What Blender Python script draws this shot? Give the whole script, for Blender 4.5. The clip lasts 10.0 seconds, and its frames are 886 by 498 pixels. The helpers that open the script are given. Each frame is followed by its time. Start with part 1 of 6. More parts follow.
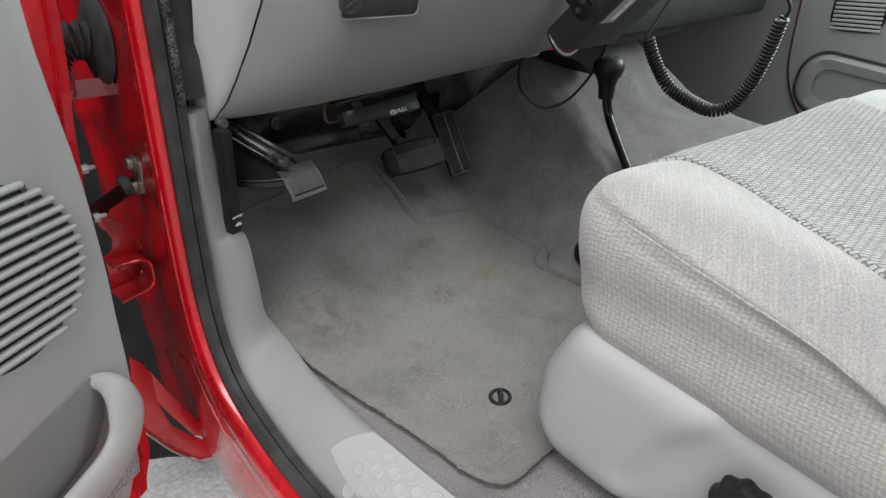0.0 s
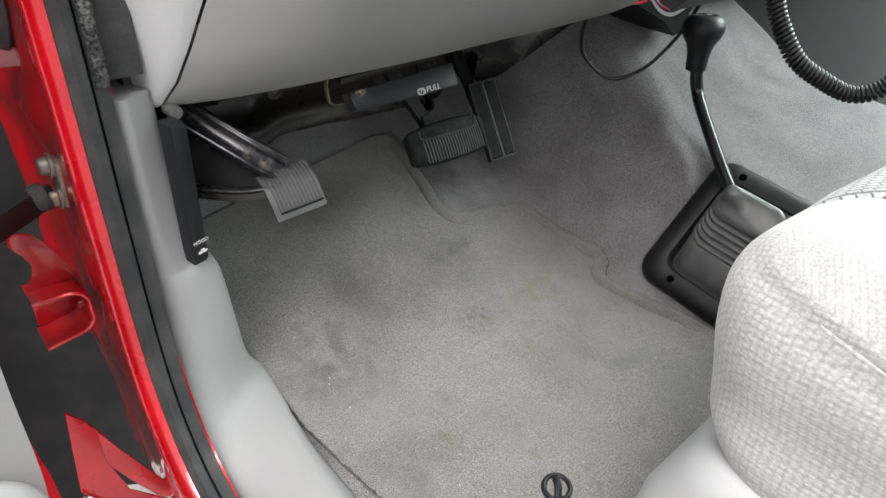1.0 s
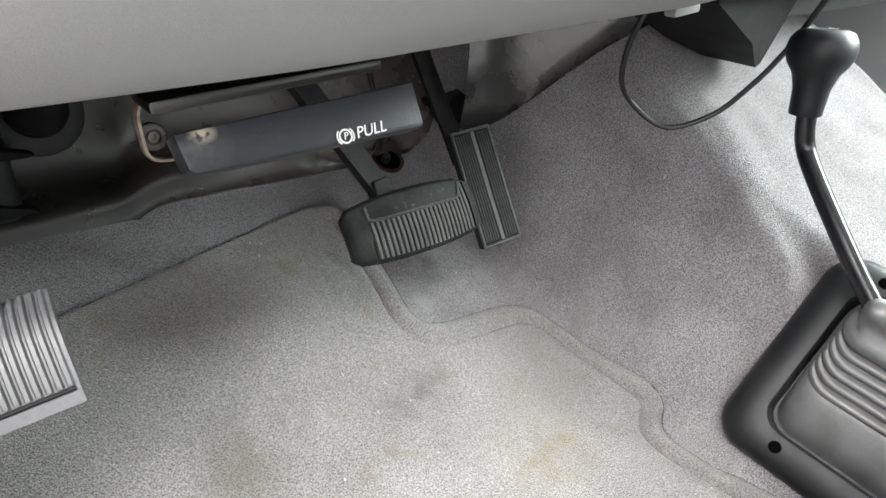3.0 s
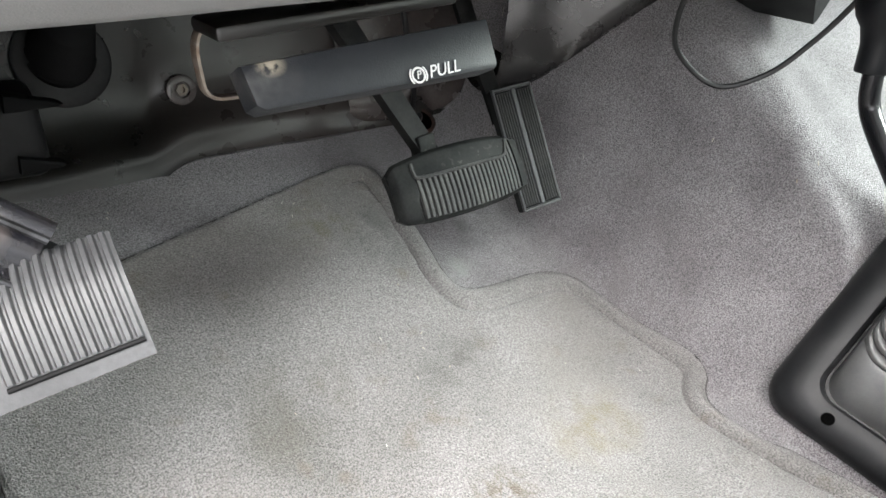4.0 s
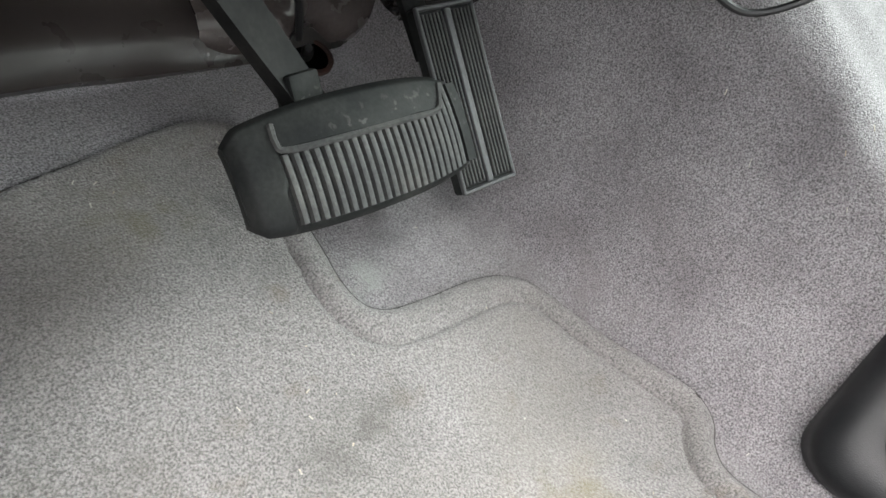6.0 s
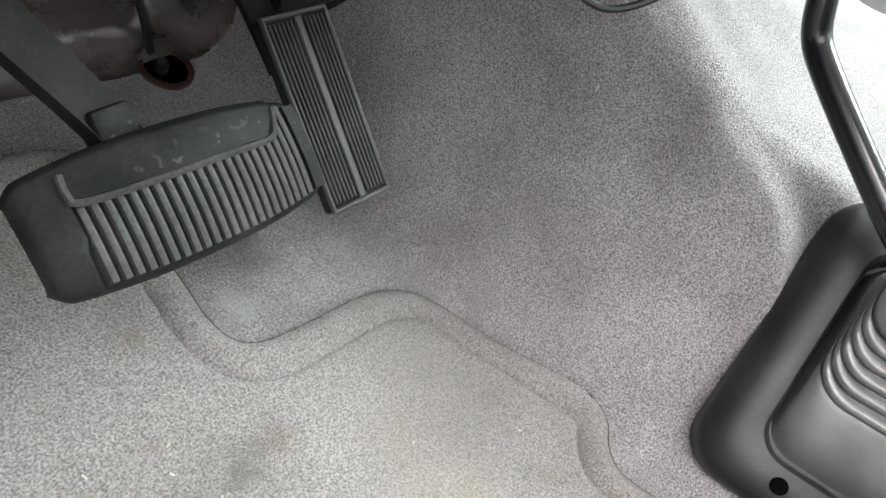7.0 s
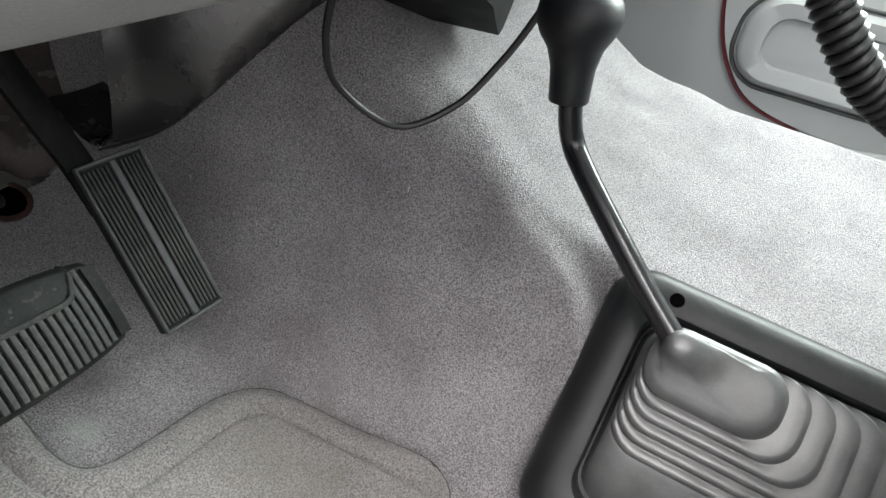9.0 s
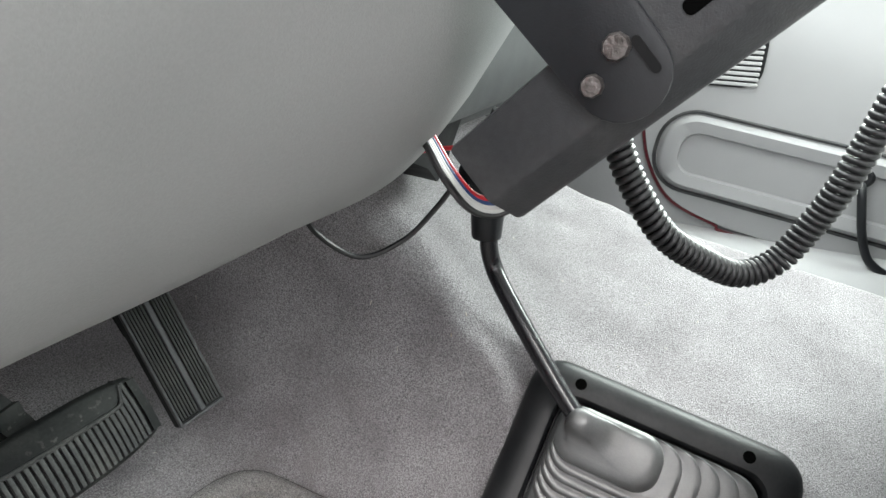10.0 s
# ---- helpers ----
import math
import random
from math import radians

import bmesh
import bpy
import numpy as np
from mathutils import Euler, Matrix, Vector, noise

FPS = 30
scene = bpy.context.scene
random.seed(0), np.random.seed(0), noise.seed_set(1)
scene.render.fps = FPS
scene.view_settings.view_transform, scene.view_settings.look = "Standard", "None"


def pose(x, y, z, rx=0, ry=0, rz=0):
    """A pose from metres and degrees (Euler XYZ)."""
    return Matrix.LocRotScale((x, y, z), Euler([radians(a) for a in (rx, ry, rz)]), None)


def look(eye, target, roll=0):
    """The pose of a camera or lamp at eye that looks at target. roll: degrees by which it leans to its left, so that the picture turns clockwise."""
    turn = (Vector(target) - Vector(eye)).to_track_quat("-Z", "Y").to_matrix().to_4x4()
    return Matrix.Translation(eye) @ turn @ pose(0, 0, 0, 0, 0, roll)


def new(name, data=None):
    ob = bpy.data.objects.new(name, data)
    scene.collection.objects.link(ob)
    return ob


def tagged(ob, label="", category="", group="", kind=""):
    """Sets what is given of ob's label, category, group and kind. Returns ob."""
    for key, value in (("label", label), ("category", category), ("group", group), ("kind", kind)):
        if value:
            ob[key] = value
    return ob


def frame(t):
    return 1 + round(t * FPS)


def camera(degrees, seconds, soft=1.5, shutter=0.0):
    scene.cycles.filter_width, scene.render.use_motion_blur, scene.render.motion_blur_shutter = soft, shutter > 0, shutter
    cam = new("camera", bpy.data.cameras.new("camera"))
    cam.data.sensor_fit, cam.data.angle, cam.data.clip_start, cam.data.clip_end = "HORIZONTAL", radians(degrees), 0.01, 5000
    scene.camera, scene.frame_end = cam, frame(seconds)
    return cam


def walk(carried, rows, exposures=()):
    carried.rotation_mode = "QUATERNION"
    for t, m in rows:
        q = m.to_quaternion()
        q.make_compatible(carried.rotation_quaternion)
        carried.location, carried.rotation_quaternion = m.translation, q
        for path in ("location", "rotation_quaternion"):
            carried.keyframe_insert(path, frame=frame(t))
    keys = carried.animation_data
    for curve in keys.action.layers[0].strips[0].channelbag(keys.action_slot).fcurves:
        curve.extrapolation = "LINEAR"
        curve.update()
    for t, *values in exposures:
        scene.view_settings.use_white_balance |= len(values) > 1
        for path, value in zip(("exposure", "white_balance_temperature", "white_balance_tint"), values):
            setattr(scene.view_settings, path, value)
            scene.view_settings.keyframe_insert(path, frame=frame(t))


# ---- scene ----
cam = camera(69.5, 10.0)
PATH = [
    (0, (0.0086, -0.0184, 1.0368), (1.2558, 1.2758, 0.1598), 0.35),
    (0.5, (0.0916, 0.0667, 1.0282), (1.2739, 1.3818, 0.0941), 0.88),
    (1, (0.1587, 0.1738, 1.0100), (1.3133, 1.4498, -0.0091), 1.13),
    (1.5, (0.2438, 0.2690, 0.9801), (1.4856, 1.6038, 0.1578), 1.62),
    (2, (0.3284, 0.3179, 0.9443), (1.5812, 1.6618, 0.1542), 1.86),
    (2.2, (0.3485, 0.3341, 0.9391), (1.5895, 1.6637, 0.1073), 1.84),
    (3.3, (0.3923, 0.4175, 0.8963), (1.6195, 1.7285, 0.0159), 2.46),
    (3.5, (0.3858, 0.4249, 0.8914), (1.6031, 1.7320, -0.0085), 2.82),
    (4, (0.3753, 0.4335, 0.8875), (1.5776, 1.7249, -0.0541), 2.92),
    (4.5, (0.3897, 0.4468, 0.8814), (1.6003, 1.7157, -0.0800), 3.21),
    (5, (0.4360, 0.4921, 0.8543), (1.6533, 1.7265, -0.1429), 3.57),
    (5.2, (0.4538, 0.5197, 0.8431), (1.6863, 1.7315, -0.1632), 4.32),
    (6.3, (0.5335, 0.5719, 0.8178), (1.9151, 1.5571, -0.2408), 6.93),
    (6.5, (0.5440, 0.5671, 0.8205), (1.9501, 1.5149, -0.2399), 6.55),
    (7, (0.5591, 0.5585, 0.8309), (2.0071, 1.4293, -0.2392), 6.35),
    (7.5, (0.5700, 0.5514, 0.8425), (2.0446, 1.3797, -0.2250), 5.60),
    (8, (0.5826, 0.5467, 0.8531), (2.0801, 1.3374, -0.2110), 4.97),
    (8.5, (0.5847, 0.5307, 0.8676), (2.1119, 1.2784, -0.1854), 4.86),
    (9, (0.5798, 0.4919, 0.8989), (2.1761, 1.2052, -0.0723), 3.89),
    (9.5, (0.5415, 0.4662, 0.9362), (2.2028, 1.1631, 0.0675), 2.37),
    (10, (0.4926, 0.4231, 0.9833), (2.2009, 1.1451, 0.2348), 2.37),
]
EXPOSURES = [(0.0, 0.50), (0.5, 0.76), (1.0, 1.22), (1.5, 1.80), (2.0, 2.27), (3.5, 2.60), (5.0, 2.60), (6.5, 2.68), (8.0, 2.60), (8.5, 2.42), (9.0, 2.14), (9.5, 2.04), (10.0, 2.04)]
walk(cam, [(t, look(eye, target, roll)) for t, eye, target, roll in PATH], EXPOSURES)

# ---------------------------------------------------------------- light
world = bpy.data.worlds.new("overcast")
scene.world = world
world.use_nodes = True
wn = world.node_tree
sky = wn.nodes.new("ShaderNodeTexSky")
sky.sky_type = "NISHITA"
sky.sun_disc = False
sky.sun_elevation = radians(57)
sky.sun_rotation = radians(232)
sky.dust_density = 4.0
sky.ozone_density = 0.5
hsv = wn.nodes.new("ShaderNodeHueSaturation")
hsv.inputs["Saturation"].default_value = 0.25
wn.links.new(sky.outputs[0], hsv.inputs["Color"])
wn.links.new(hsv.outputs[0], wn.nodes["Background"].inputs[0])
wn.nodes["Background"].inputs[1].default_value = 0.11
sun_data = bpy.data.lights.new("sun", "SUN")
sun_data.energy, sun_data.angle, sun_data.color = 1.22, radians(38), (1.0, 0.962, 0.95)
sun = new("sun", sun_data)
sun.matrix_world = look((-3.7, -2.8, 8.5), (0.4, 0.4, 0.5))


# daylight through the passenger's window and the windscreen
for nm, at, to, w, h, power, tint in (("window_daylight", (1.86, 0.12, 1.29), (1.0, 0.35, 0.6), 0.85, 0.58, 15.5, (0.895, 1.0, 0.95)), ("windscreen_daylight", (1.0, 0.68, 1.42), (1.0, 0.2, 0.8), 1.2, 0.5, 5.0, (0.94, 1.0, 0.97))):
    lamp = bpy.data.lights.new(nm, "AREA")
    lamp.shape, lamp.size, lamp.size_y, lamp.energy, lamp.color = "RECTANGLE", w, h, power, tint
    new(nm, lamp).matrix_world = look(at, to)


# ---------------------------------------------------------------- materials
def material(name, color, rough=0.6, metal=0.0, grain=0.0, grain_scale=300.0, bump=0.0, bump_scale=600.0,
             stain=0.0, stain_scale=6.0, stain_color=None, coat=0.0, sheen=0.0, dist=0.001, spec=0.5):
    m = bpy.data.materials.new(name)
    m.use_nodes = True
    nt = m.node_tree
    b = nt.nodes["Principled BSDF"]
    b.inputs["Roughness"].default_value, b.inputs["Metallic"].default_value = rough, metal
    b.inputs["Coat Weight"].default_value, b.inputs["Coat Roughness"].default_value = coat, 0.04
    b.inputs["Sheen Weight"].default_value, b.inputs["Sheen Roughness"].default_value = sheen, 0.5
    b.inputs["Specular IOR Level"].default_value = spec
    co = nt.nodes.new("ShaderNodeTexCoord").outputs["Object"]

    def tex(scale, detail=3.0):
        n = nt.nodes.new("ShaderNodeTexNoise")
        n.inputs["Scale"].default_value, n.inputs["Detail"].default_value = scale, detail
        nt.links.new(co, n.inputs["Vector"])
        return n.outputs["Fac"]

    def mixed(fac, a, c, lo=0.35, hi=0.65):
        r = nt.nodes.new("ShaderNodeMapRange")
        r.inputs["From Min"].default_value, r.inputs["From Max"].default_value = lo, hi
        nt.links.new(fac, r.inputs["Value"])
        x = nt.nodes.new("ShaderNodeMix")
        x.data_type = "RGBA"
        nt.links.new(r.outputs["Result"], x.inputs["Factor"])
        for sock, v in ((x.inputs["A"], a), (x.inputs["B"], c)):
            if isinstance(v, tuple):
                sock.default_value = (*v, 1.0)
            else:
                nt.links.new(v, sock)
        return x.outputs["Result"]

    out = color
    if stain:
        sc = stain_color or tuple(c * (1 - stain) for c in color)
        out = mixed(tex(stain_scale, 5.0), color, sc, 0.42, 0.7)
        rr = nt.nodes.new("ShaderNodeMapRange")
        rr.inputs["To Min"].default_value, rr.inputs["To Max"].default_value = max(rough - 0.07, 0.02), min(rough + 0.1, 1.0)
        nt.links.new(tex(stain_scale * 2.3, 4.0), rr.inputs["Value"])
        nt.links.new(rr.outputs["Result"], b.inputs["Roughness"])
    if grain:
        g = mixed(tex(grain_scale, 5.0), (1 - grain,) * 3, (1 + grain,) * 3)
        mul = nt.nodes.new("ShaderNodeMix")
        mul.data_type, mul.blend_type = "RGBA", "MULTIPLY"
        mul.inputs["Factor"].default_value = 1.0
        if isinstance(out, tuple):
            mul.inputs["A"].default_value = (*out, 1.0)
        else:
            nt.links.new(out, mul.inputs["A"])
        nt.links.new(g, mul.inputs["B"])
        out = mul.outputs["Result"]
    if isinstance(out, tuple):
        b.inputs["Base Color"].default_value = (*out, 1.0)
    else:
        nt.links.new(out, b.inputs["Base Color"])
    if bump:
        n = nt.nodes.new("ShaderNodeBump")
        n.inputs["Strength"].default_value, n.inputs["Distance"].default_value = bump, dist
        nt.links.new(tex(bump_scale, 2.0), n.inputs["Height"])
        nt.links.new(n.outputs[0], b.inputs["Normal"])
    return m


def spot(m, centre, radii, tint, strength, scale, lo=0.42, hi=0.62):
    """One worn, stained or differently toned place with a ragged outline; a radius of 0 lets it run through that axis.
    """
    nt = m.node_tree
    bs = nt.nodes["Principled BSDF"]
    co = nt.nodes.new("ShaderNodeTexCoord").outputs["Object"]
    mp = nt.nodes.new("ShaderNodeMapping")
    mp.inputs["Location"].default_value = [-c / r if r else 0 for c, r in zip(centre, radii)]
    mp.inputs["Scale"].default_value = [1 / r if r else 0 for r in radii]
    nt.links.new(co, mp.inputs["Vector"])
    ln = nt.nodes.new("ShaderNodeVectorMath")
    ln.operation = "LENGTH"
    nt.links.new(mp.outputs[0], ln.inputs[0])
    fall = nt.nodes.new("ShaderNodeMapRange")
    fall.inputs["From Min"].default_value, fall.inputs["From Max"].default_value, fall.inputs["To Min"].default_value, fall.inputs["To Max"].default_value = 0.1, 1.1, 1.0, 0.0
    nt.links.new(ln.outputs["Value"], fall.inputs["Value"])
    n = nt.nodes.new("ShaderNodeTexNoise")
    n.inputs["Scale"].default_value, n.inputs["Detail"].default_value = scale, 3.0
    nt.links.new(co, n.inputs["Vector"])
    r = nt.nodes.new("ShaderNodeMapRange")
    r.inputs["From Min"].default_value, r.inputs["From Max"].default_value, r.inputs["To Max"].default_value = lo, hi, strength
    nt.links.new(n.outputs["Fac"], r.inputs["Value"])
    mul = nt.nodes.new("ShaderNodeMath")
    mul.operation = "MULTIPLY"
    nt.links.new(fall.outputs["Result"], mul.inputs[0])
    nt.links.new(r.outputs["Result"], mul.inputs[1])
    x = nt.nodes.new("ShaderNodeMix")
    x.data_type = "RGBA"
    x.inputs["B"].default_value = (*tint, 1)
    nt.links.new(mul.outputs[0], x.inputs["Factor"])
    nt.links.new(bs.inputs["Base Color"].links[0].from_socket, x.inputs["A"])
    nt.links.new(x.outputs["Result"], bs.inputs["Base Color"])


GREY = material("grey plastic", (0.30, 0.302, 0.305), 0.5, grain=0.03, grain_scale=900, bump=0.25, bump_scale=1400, stain=0.06, stain_scale=7, dist=0.0006)
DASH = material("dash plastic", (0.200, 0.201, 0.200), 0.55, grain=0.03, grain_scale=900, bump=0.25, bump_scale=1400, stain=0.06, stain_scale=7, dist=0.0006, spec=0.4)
GREY_LIGHT = material("pale grey plastic", (0.40, 0.403, 0.407), 0.5, grain=0.03, grain_scale=900, bump=0.2, bump_scale=1400, stain=0.05, stain_scale=9, dist=0.0005)
GREY_DARK = material("dark grey plastic", (0.034, 0.036, 0.037), 0.55, grain=0.05, bump=0.2, bump_scale=1300, stain=0.15, stain_scale=12, dist=0.0005)
BLACK = material("black plastic", (0.010, 0.011, 0.013), 0.42, spec=0.35, grain=0.08, bump=0.2, bump_scale=1500, stain=0.25, stain_scale=14, dist=0.0004)
BLACK_MATT = material("matt black plastic", (0.010, 0.0105, 0.0115), 0.42, spec=0.25, grain=0.1, bump=0.3, bump_scale=1300, stain=0.2, stain_scale=18, stain_color=(0.02, 0.02, 0.021), dist=0.0005)
RUBBER = material("pedal rubber", (0.011, 0.0118, 0.0120), 0.55, spec=0.10, grain=0.15, grain_scale=500, bump=0.2, bump_scale=900, stain=0.4, stain_scale=45, stain_color=(0.022, 0.023, 0.022), dist=0.0004)
# ribs paler than the pad: scuffing plus the light on their tops, as colour
RUBBER_RIB = material("scuffed pedal ribs, lit tops in the colour", (0.040, 0.041, 0.041), 0.55, spec=0.25, grain=0.2, grain_scale=500, bump=0.2, bump_scale=900, stain=0.4, stain_scale=45, stain_color=(0.06, 0.06, 0.057), dist=0.0004)
RUBBER_WORN = material("worn pedal rubber", (0.056, 0.057, 0.060), 0.5, grain=0.1, grain_scale=500, bump=0.2, bump_scale=900, stain=0.3, stain_scale=60, dist=0.0004)
BOOT = material("boot rubber", (0.080, 0.081, 0.082), 0.36, spec=0.7, grain=0.06, grain_scale=500, bump=0.2, bump_scale=900, stain=0.3, stain_scale=35, stain_color=(0.045, 0.045, 0.045), dist=0.0004)
SEAL = material("door seal rubber", (0.022, 0.023, 0.025), 0.6, grain=0.15, grain_scale=500, bump=0.4, bump_scale=700, stain=0.3, stain_scale=30, stain_color=(0.05, 0.05, 0.05), dist=0.0006)
RED = material("red paint", (0.62, 0.004, 0.013), 0.26, spec=0.4, metal=0.3, grain=0.06, grain_scale=1500, stain=0.2, stain_scale=9, stain_color=(0.38, 0.002, 0.007), coat=1.0)
RED_DULL = material("dusty red paint", (0.46, 0.005, 0.012), 0.30, spec=0.4, metal=0.2, grain=0.08, grain_scale=900, stain=0.4, stain_scale=22, stain_color=(0.22, 0.018, 0.020), coat=1.0)
FELT = material("mottled felt", (0.045, 0.046, 0.046), 0.95, grain=0.75, grain_scale=420, bump=1.0, bump_scale=420, stain=0.4, stain_scale=60, stain_color=(0.11, 0.11, 0.108), dist=0.002, spec=0.1)
STEEL_BLACK = material("black painted steel", (0.008, 0.0076, 0.0070), 0.28, spec=0.5, metal=0.0, grain=0.1, bump=0.12, bump_scale=50, stain=0.4, stain_scale=20, stain_color=(0.015, 0.0135, 0.012), dist=0.002)
STEEL_PRESS = material("dusty black pressed steel", (0.066, 0.056, 0.054), 0.25, spec=0.8, grain=0.12, bump=0.2, bump_scale=70, stain=0.45, stain_scale=16, stain_color=(0.085, 0.070, 0.066), dist=0.002)
ARM = material("dusty pedal arm steel", (0.006, 0.0060, 0.0062), 0.5, spec=0.10, grain=0.25, grain_scale=400, stain=0.4, stain_scale=60, stain_color=(0.014, 0.0135, 0.013))
ROD = material("shift rod steel", (0.012, 0.012, 0.014), 0.22, grain=0.05, stain=0.2, stain_scale=40)
WORN_EDGE = material("bare rusty steel strip", (0.36, 0.31, 0.26), 0.45, metal=0.7, grain=0.15, stain=0.6, stain_scale=70, stain_color=(0.16, 0.075, 0.04))
BOLT = material("weathered bolt steel", (0.24, 0.22, 0.20), 0.45, metal=0.8, grain=0.1, stain=0.5, stain_scale=90, stain_color=(0.22, 0.17, 0.12))
SCREW = material("dull screw steel", (0.16, 0.145, 0.14), 0.42, metal=0.85, grain=0.2, bump=0.6, bump_scale=900, stain=0.6, stain_scale=300, stain_color=(0.05, 0.045, 0.042), dist=0.0006)
# paler metal for the brake arm's rubbed edges, window highlight put into the colour
EDGE_SHINE = material("rubbed steel edge with painted highlight", (0.075, 0.075, 0.08), 0.3, metal=0.8, grain=0.1, stain=0.7, stain_scale=80, stain_color=(0.02, 0.02, 0.02))
SILVER = material("bare bright steel", (0.55, 0.55, 0.54), 0.3, metal=1.0, stain=0.2, stain_scale=60)
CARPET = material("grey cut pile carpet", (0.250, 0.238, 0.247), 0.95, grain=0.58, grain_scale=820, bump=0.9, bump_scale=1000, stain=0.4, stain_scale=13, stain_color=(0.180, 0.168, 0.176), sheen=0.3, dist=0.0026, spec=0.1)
spot(STEEL_BLACK, (0.72, 0, 0.72), (0.17, 0, 0.12), (0.060, 0.051, 0.049), 1.0, 20, 0.0, 0.3)
# carpet patches: greenish near the brake, darker behind the accelerator and at the tunnel's foot
spot(CARPET, (0.759, 0.821, 0), (0.030, 0.030, 0), (0.25, 0.265, 0.25), 0.7, 60)
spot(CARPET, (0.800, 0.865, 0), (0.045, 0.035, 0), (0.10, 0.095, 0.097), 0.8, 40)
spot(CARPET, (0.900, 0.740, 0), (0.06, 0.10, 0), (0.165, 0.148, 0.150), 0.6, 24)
PRESS_BLACK = material("glossy black pressed steel", (0.015, 0.0142, 0.0145), 0.26, spec=0.75, grain=0.08, bump=0.1, bump_scale=60, stain=0.3, stain_scale=14, stain_color=(0.026, 0.023, 0.023), dist=0.002)
DUCT = material("dull black duct plastic", (0.006, 0.006, 0.0065), 0.7, spec=0.15, grain=0.1, bump=0.2, bump_scale=900, stain=0.2, stain_scale=20, dist=0.0004)
CABLE = material("black cable sheath", (0.012, 0.012, 0.013), 0.40, grain=0.05, stain=0.2, stain_scale=80)
WIRE_RED = material("red wire", (0.5, 0.02, 0.03), 0.4, stain=0.1, stain_scale=60)
WIRE_WHITE = material("white wire", (0.6, 0.6, 0.58), 0.4, stain=0.15, stain_scale=60)
WIRE_BLUE = material("blue wire", (0.025, 0.055, 0.15), 0.4, stain=0.1, stain_scale=60)
# flat black pieces: the darkness inside holes and slots put into the colour
HOLE = material("dark hole", (0.002, 0.002, 0.002), 1.0, spec=0.0)
MAROON = material("dark red edge", (0.10, 0.006, 0.012), 0.4, stain=0.2, stain_scale=20)
WHITE_INK = material("white print", (0.62, 0.62, 0.62), 0.5, stain=0.1, stain_scale=200)
RUST = material("rusty hole edge", (0.05, 0.022, 0.016), 0.7, grain=0.2, stain=0.5, stain_scale=70, stain_color=(0.015, 0.010, 0.010))
HEADLINER = material("headliner cloth", (0.42, 0.42, 0.41), 0.9, grain=0.1, bump=0.3, bump_scale=500)
CONCRETE = material("concrete", (0.47, 0.466, 0.458), 0.85, grain=0.2, grain_scale=90, bump=0.5, bump_scale=120, stain=0.25, stain_scale=2.0, stain_color=(0.40, 0.392, 0.375), dist=0.004)


# ---------------------------------------------------------------- mesh helpers
def finish(bm, smooth=40):
    bmesh.ops.recalc_face_normals(bm, faces=bm.faces)
    for f in bm.faces:
        f.smooth = True
    for e in bm.edges:
        e.smooth = len(e.link_faces) == 2 and e.calc_face_angle(0) < radians(smooth)


def part(name, bm, mat, parent=None, label="", smooth=40):
    finish(bm, smooth)
    me = bpy.data.meshes.new(name)
    bm.to_mesh(me)
    bm.free()
    me.materials.append(mat)
    ob = new(name, me)
    if parent is not None:
        ob.parent = parent
        if parent.type == "EMPTY":
            ob.matrix_parent_inverse = parent.matrix_world.inverted()
    if label:
        ob["label"] = label
    return ob


def thing(name, label, category, at=(0, 0, 0), group="", kind=""):
    ob = new(name)
    ob.empty_display_size = 0.02
    ob.location = at
    ob.matrix_world = Matrix.Translation(at)
    return tagged(ob, label, category, group, kind)


def axes(origin, x, up):
    """A frame at origin with x along x, z as near to up as can be."""
    x = Vector(x).normalized()
    z = Vector(up)
    z = (z - x * z.dot(x)).normalized()
    y = z.cross(x)
    m = Matrix((x, y, z)).transposed().to_4x4()
    m.translation = origin
    return m


def rbox(size, m=None, r=0.004, seg=2, bm=None):
    """A box with rounded edges, centred, at the pose m."""
    b = bmesh.new()
    bmesh.ops.create_cube(b, size=1.0, matrix=Matrix.Diagonal((*size, 1)))
    if r > 0:
        bmesh.ops.bevel(b, geom=list(b.edges), offset=min(r, min(size) * 0.49), segments=seg, profile=0.5, affect="EDGES")
    return joined(b, m, bm)


def joined(b, m, bm):
    if m is not None:
        bmesh.ops.transform(b, matrix=m, verts=b.verts)
    if bm is None:
        return b
    me = bpy.data.meshes.new("tmp")
    b.to_mesh(me)
    b.free()
    bm.from_mesh(me)
    bpy.data.meshes.remove(me)
    return bm


def spline(pts, n=8, closed=False):
    """Catmull-Rom through pts."""
    p = [Vector(q) for q in pts]
    out = []
    k = len(p)
    for i in range(k if closed else k - 1):
        if closed:
            a, b, c, d = p[i - 1], p[i], p[(i + 1) % k], p[(i + 2) % k]
        else:
            a, b, c, d = p[max(i - 1, 0)], p[i], p[i + 1], p[min(i + 2, k - 1)]
        for j in range(n):
            t = j / n
            out.append(0.5 * (2 * b + (c - a) * t + (2 * a - 5 * b + 4 * c - d) * t * t + (3 * b - a - 3 * c + d) * t ** 3))
    if not closed:
        out.append(p[-1])
    return out


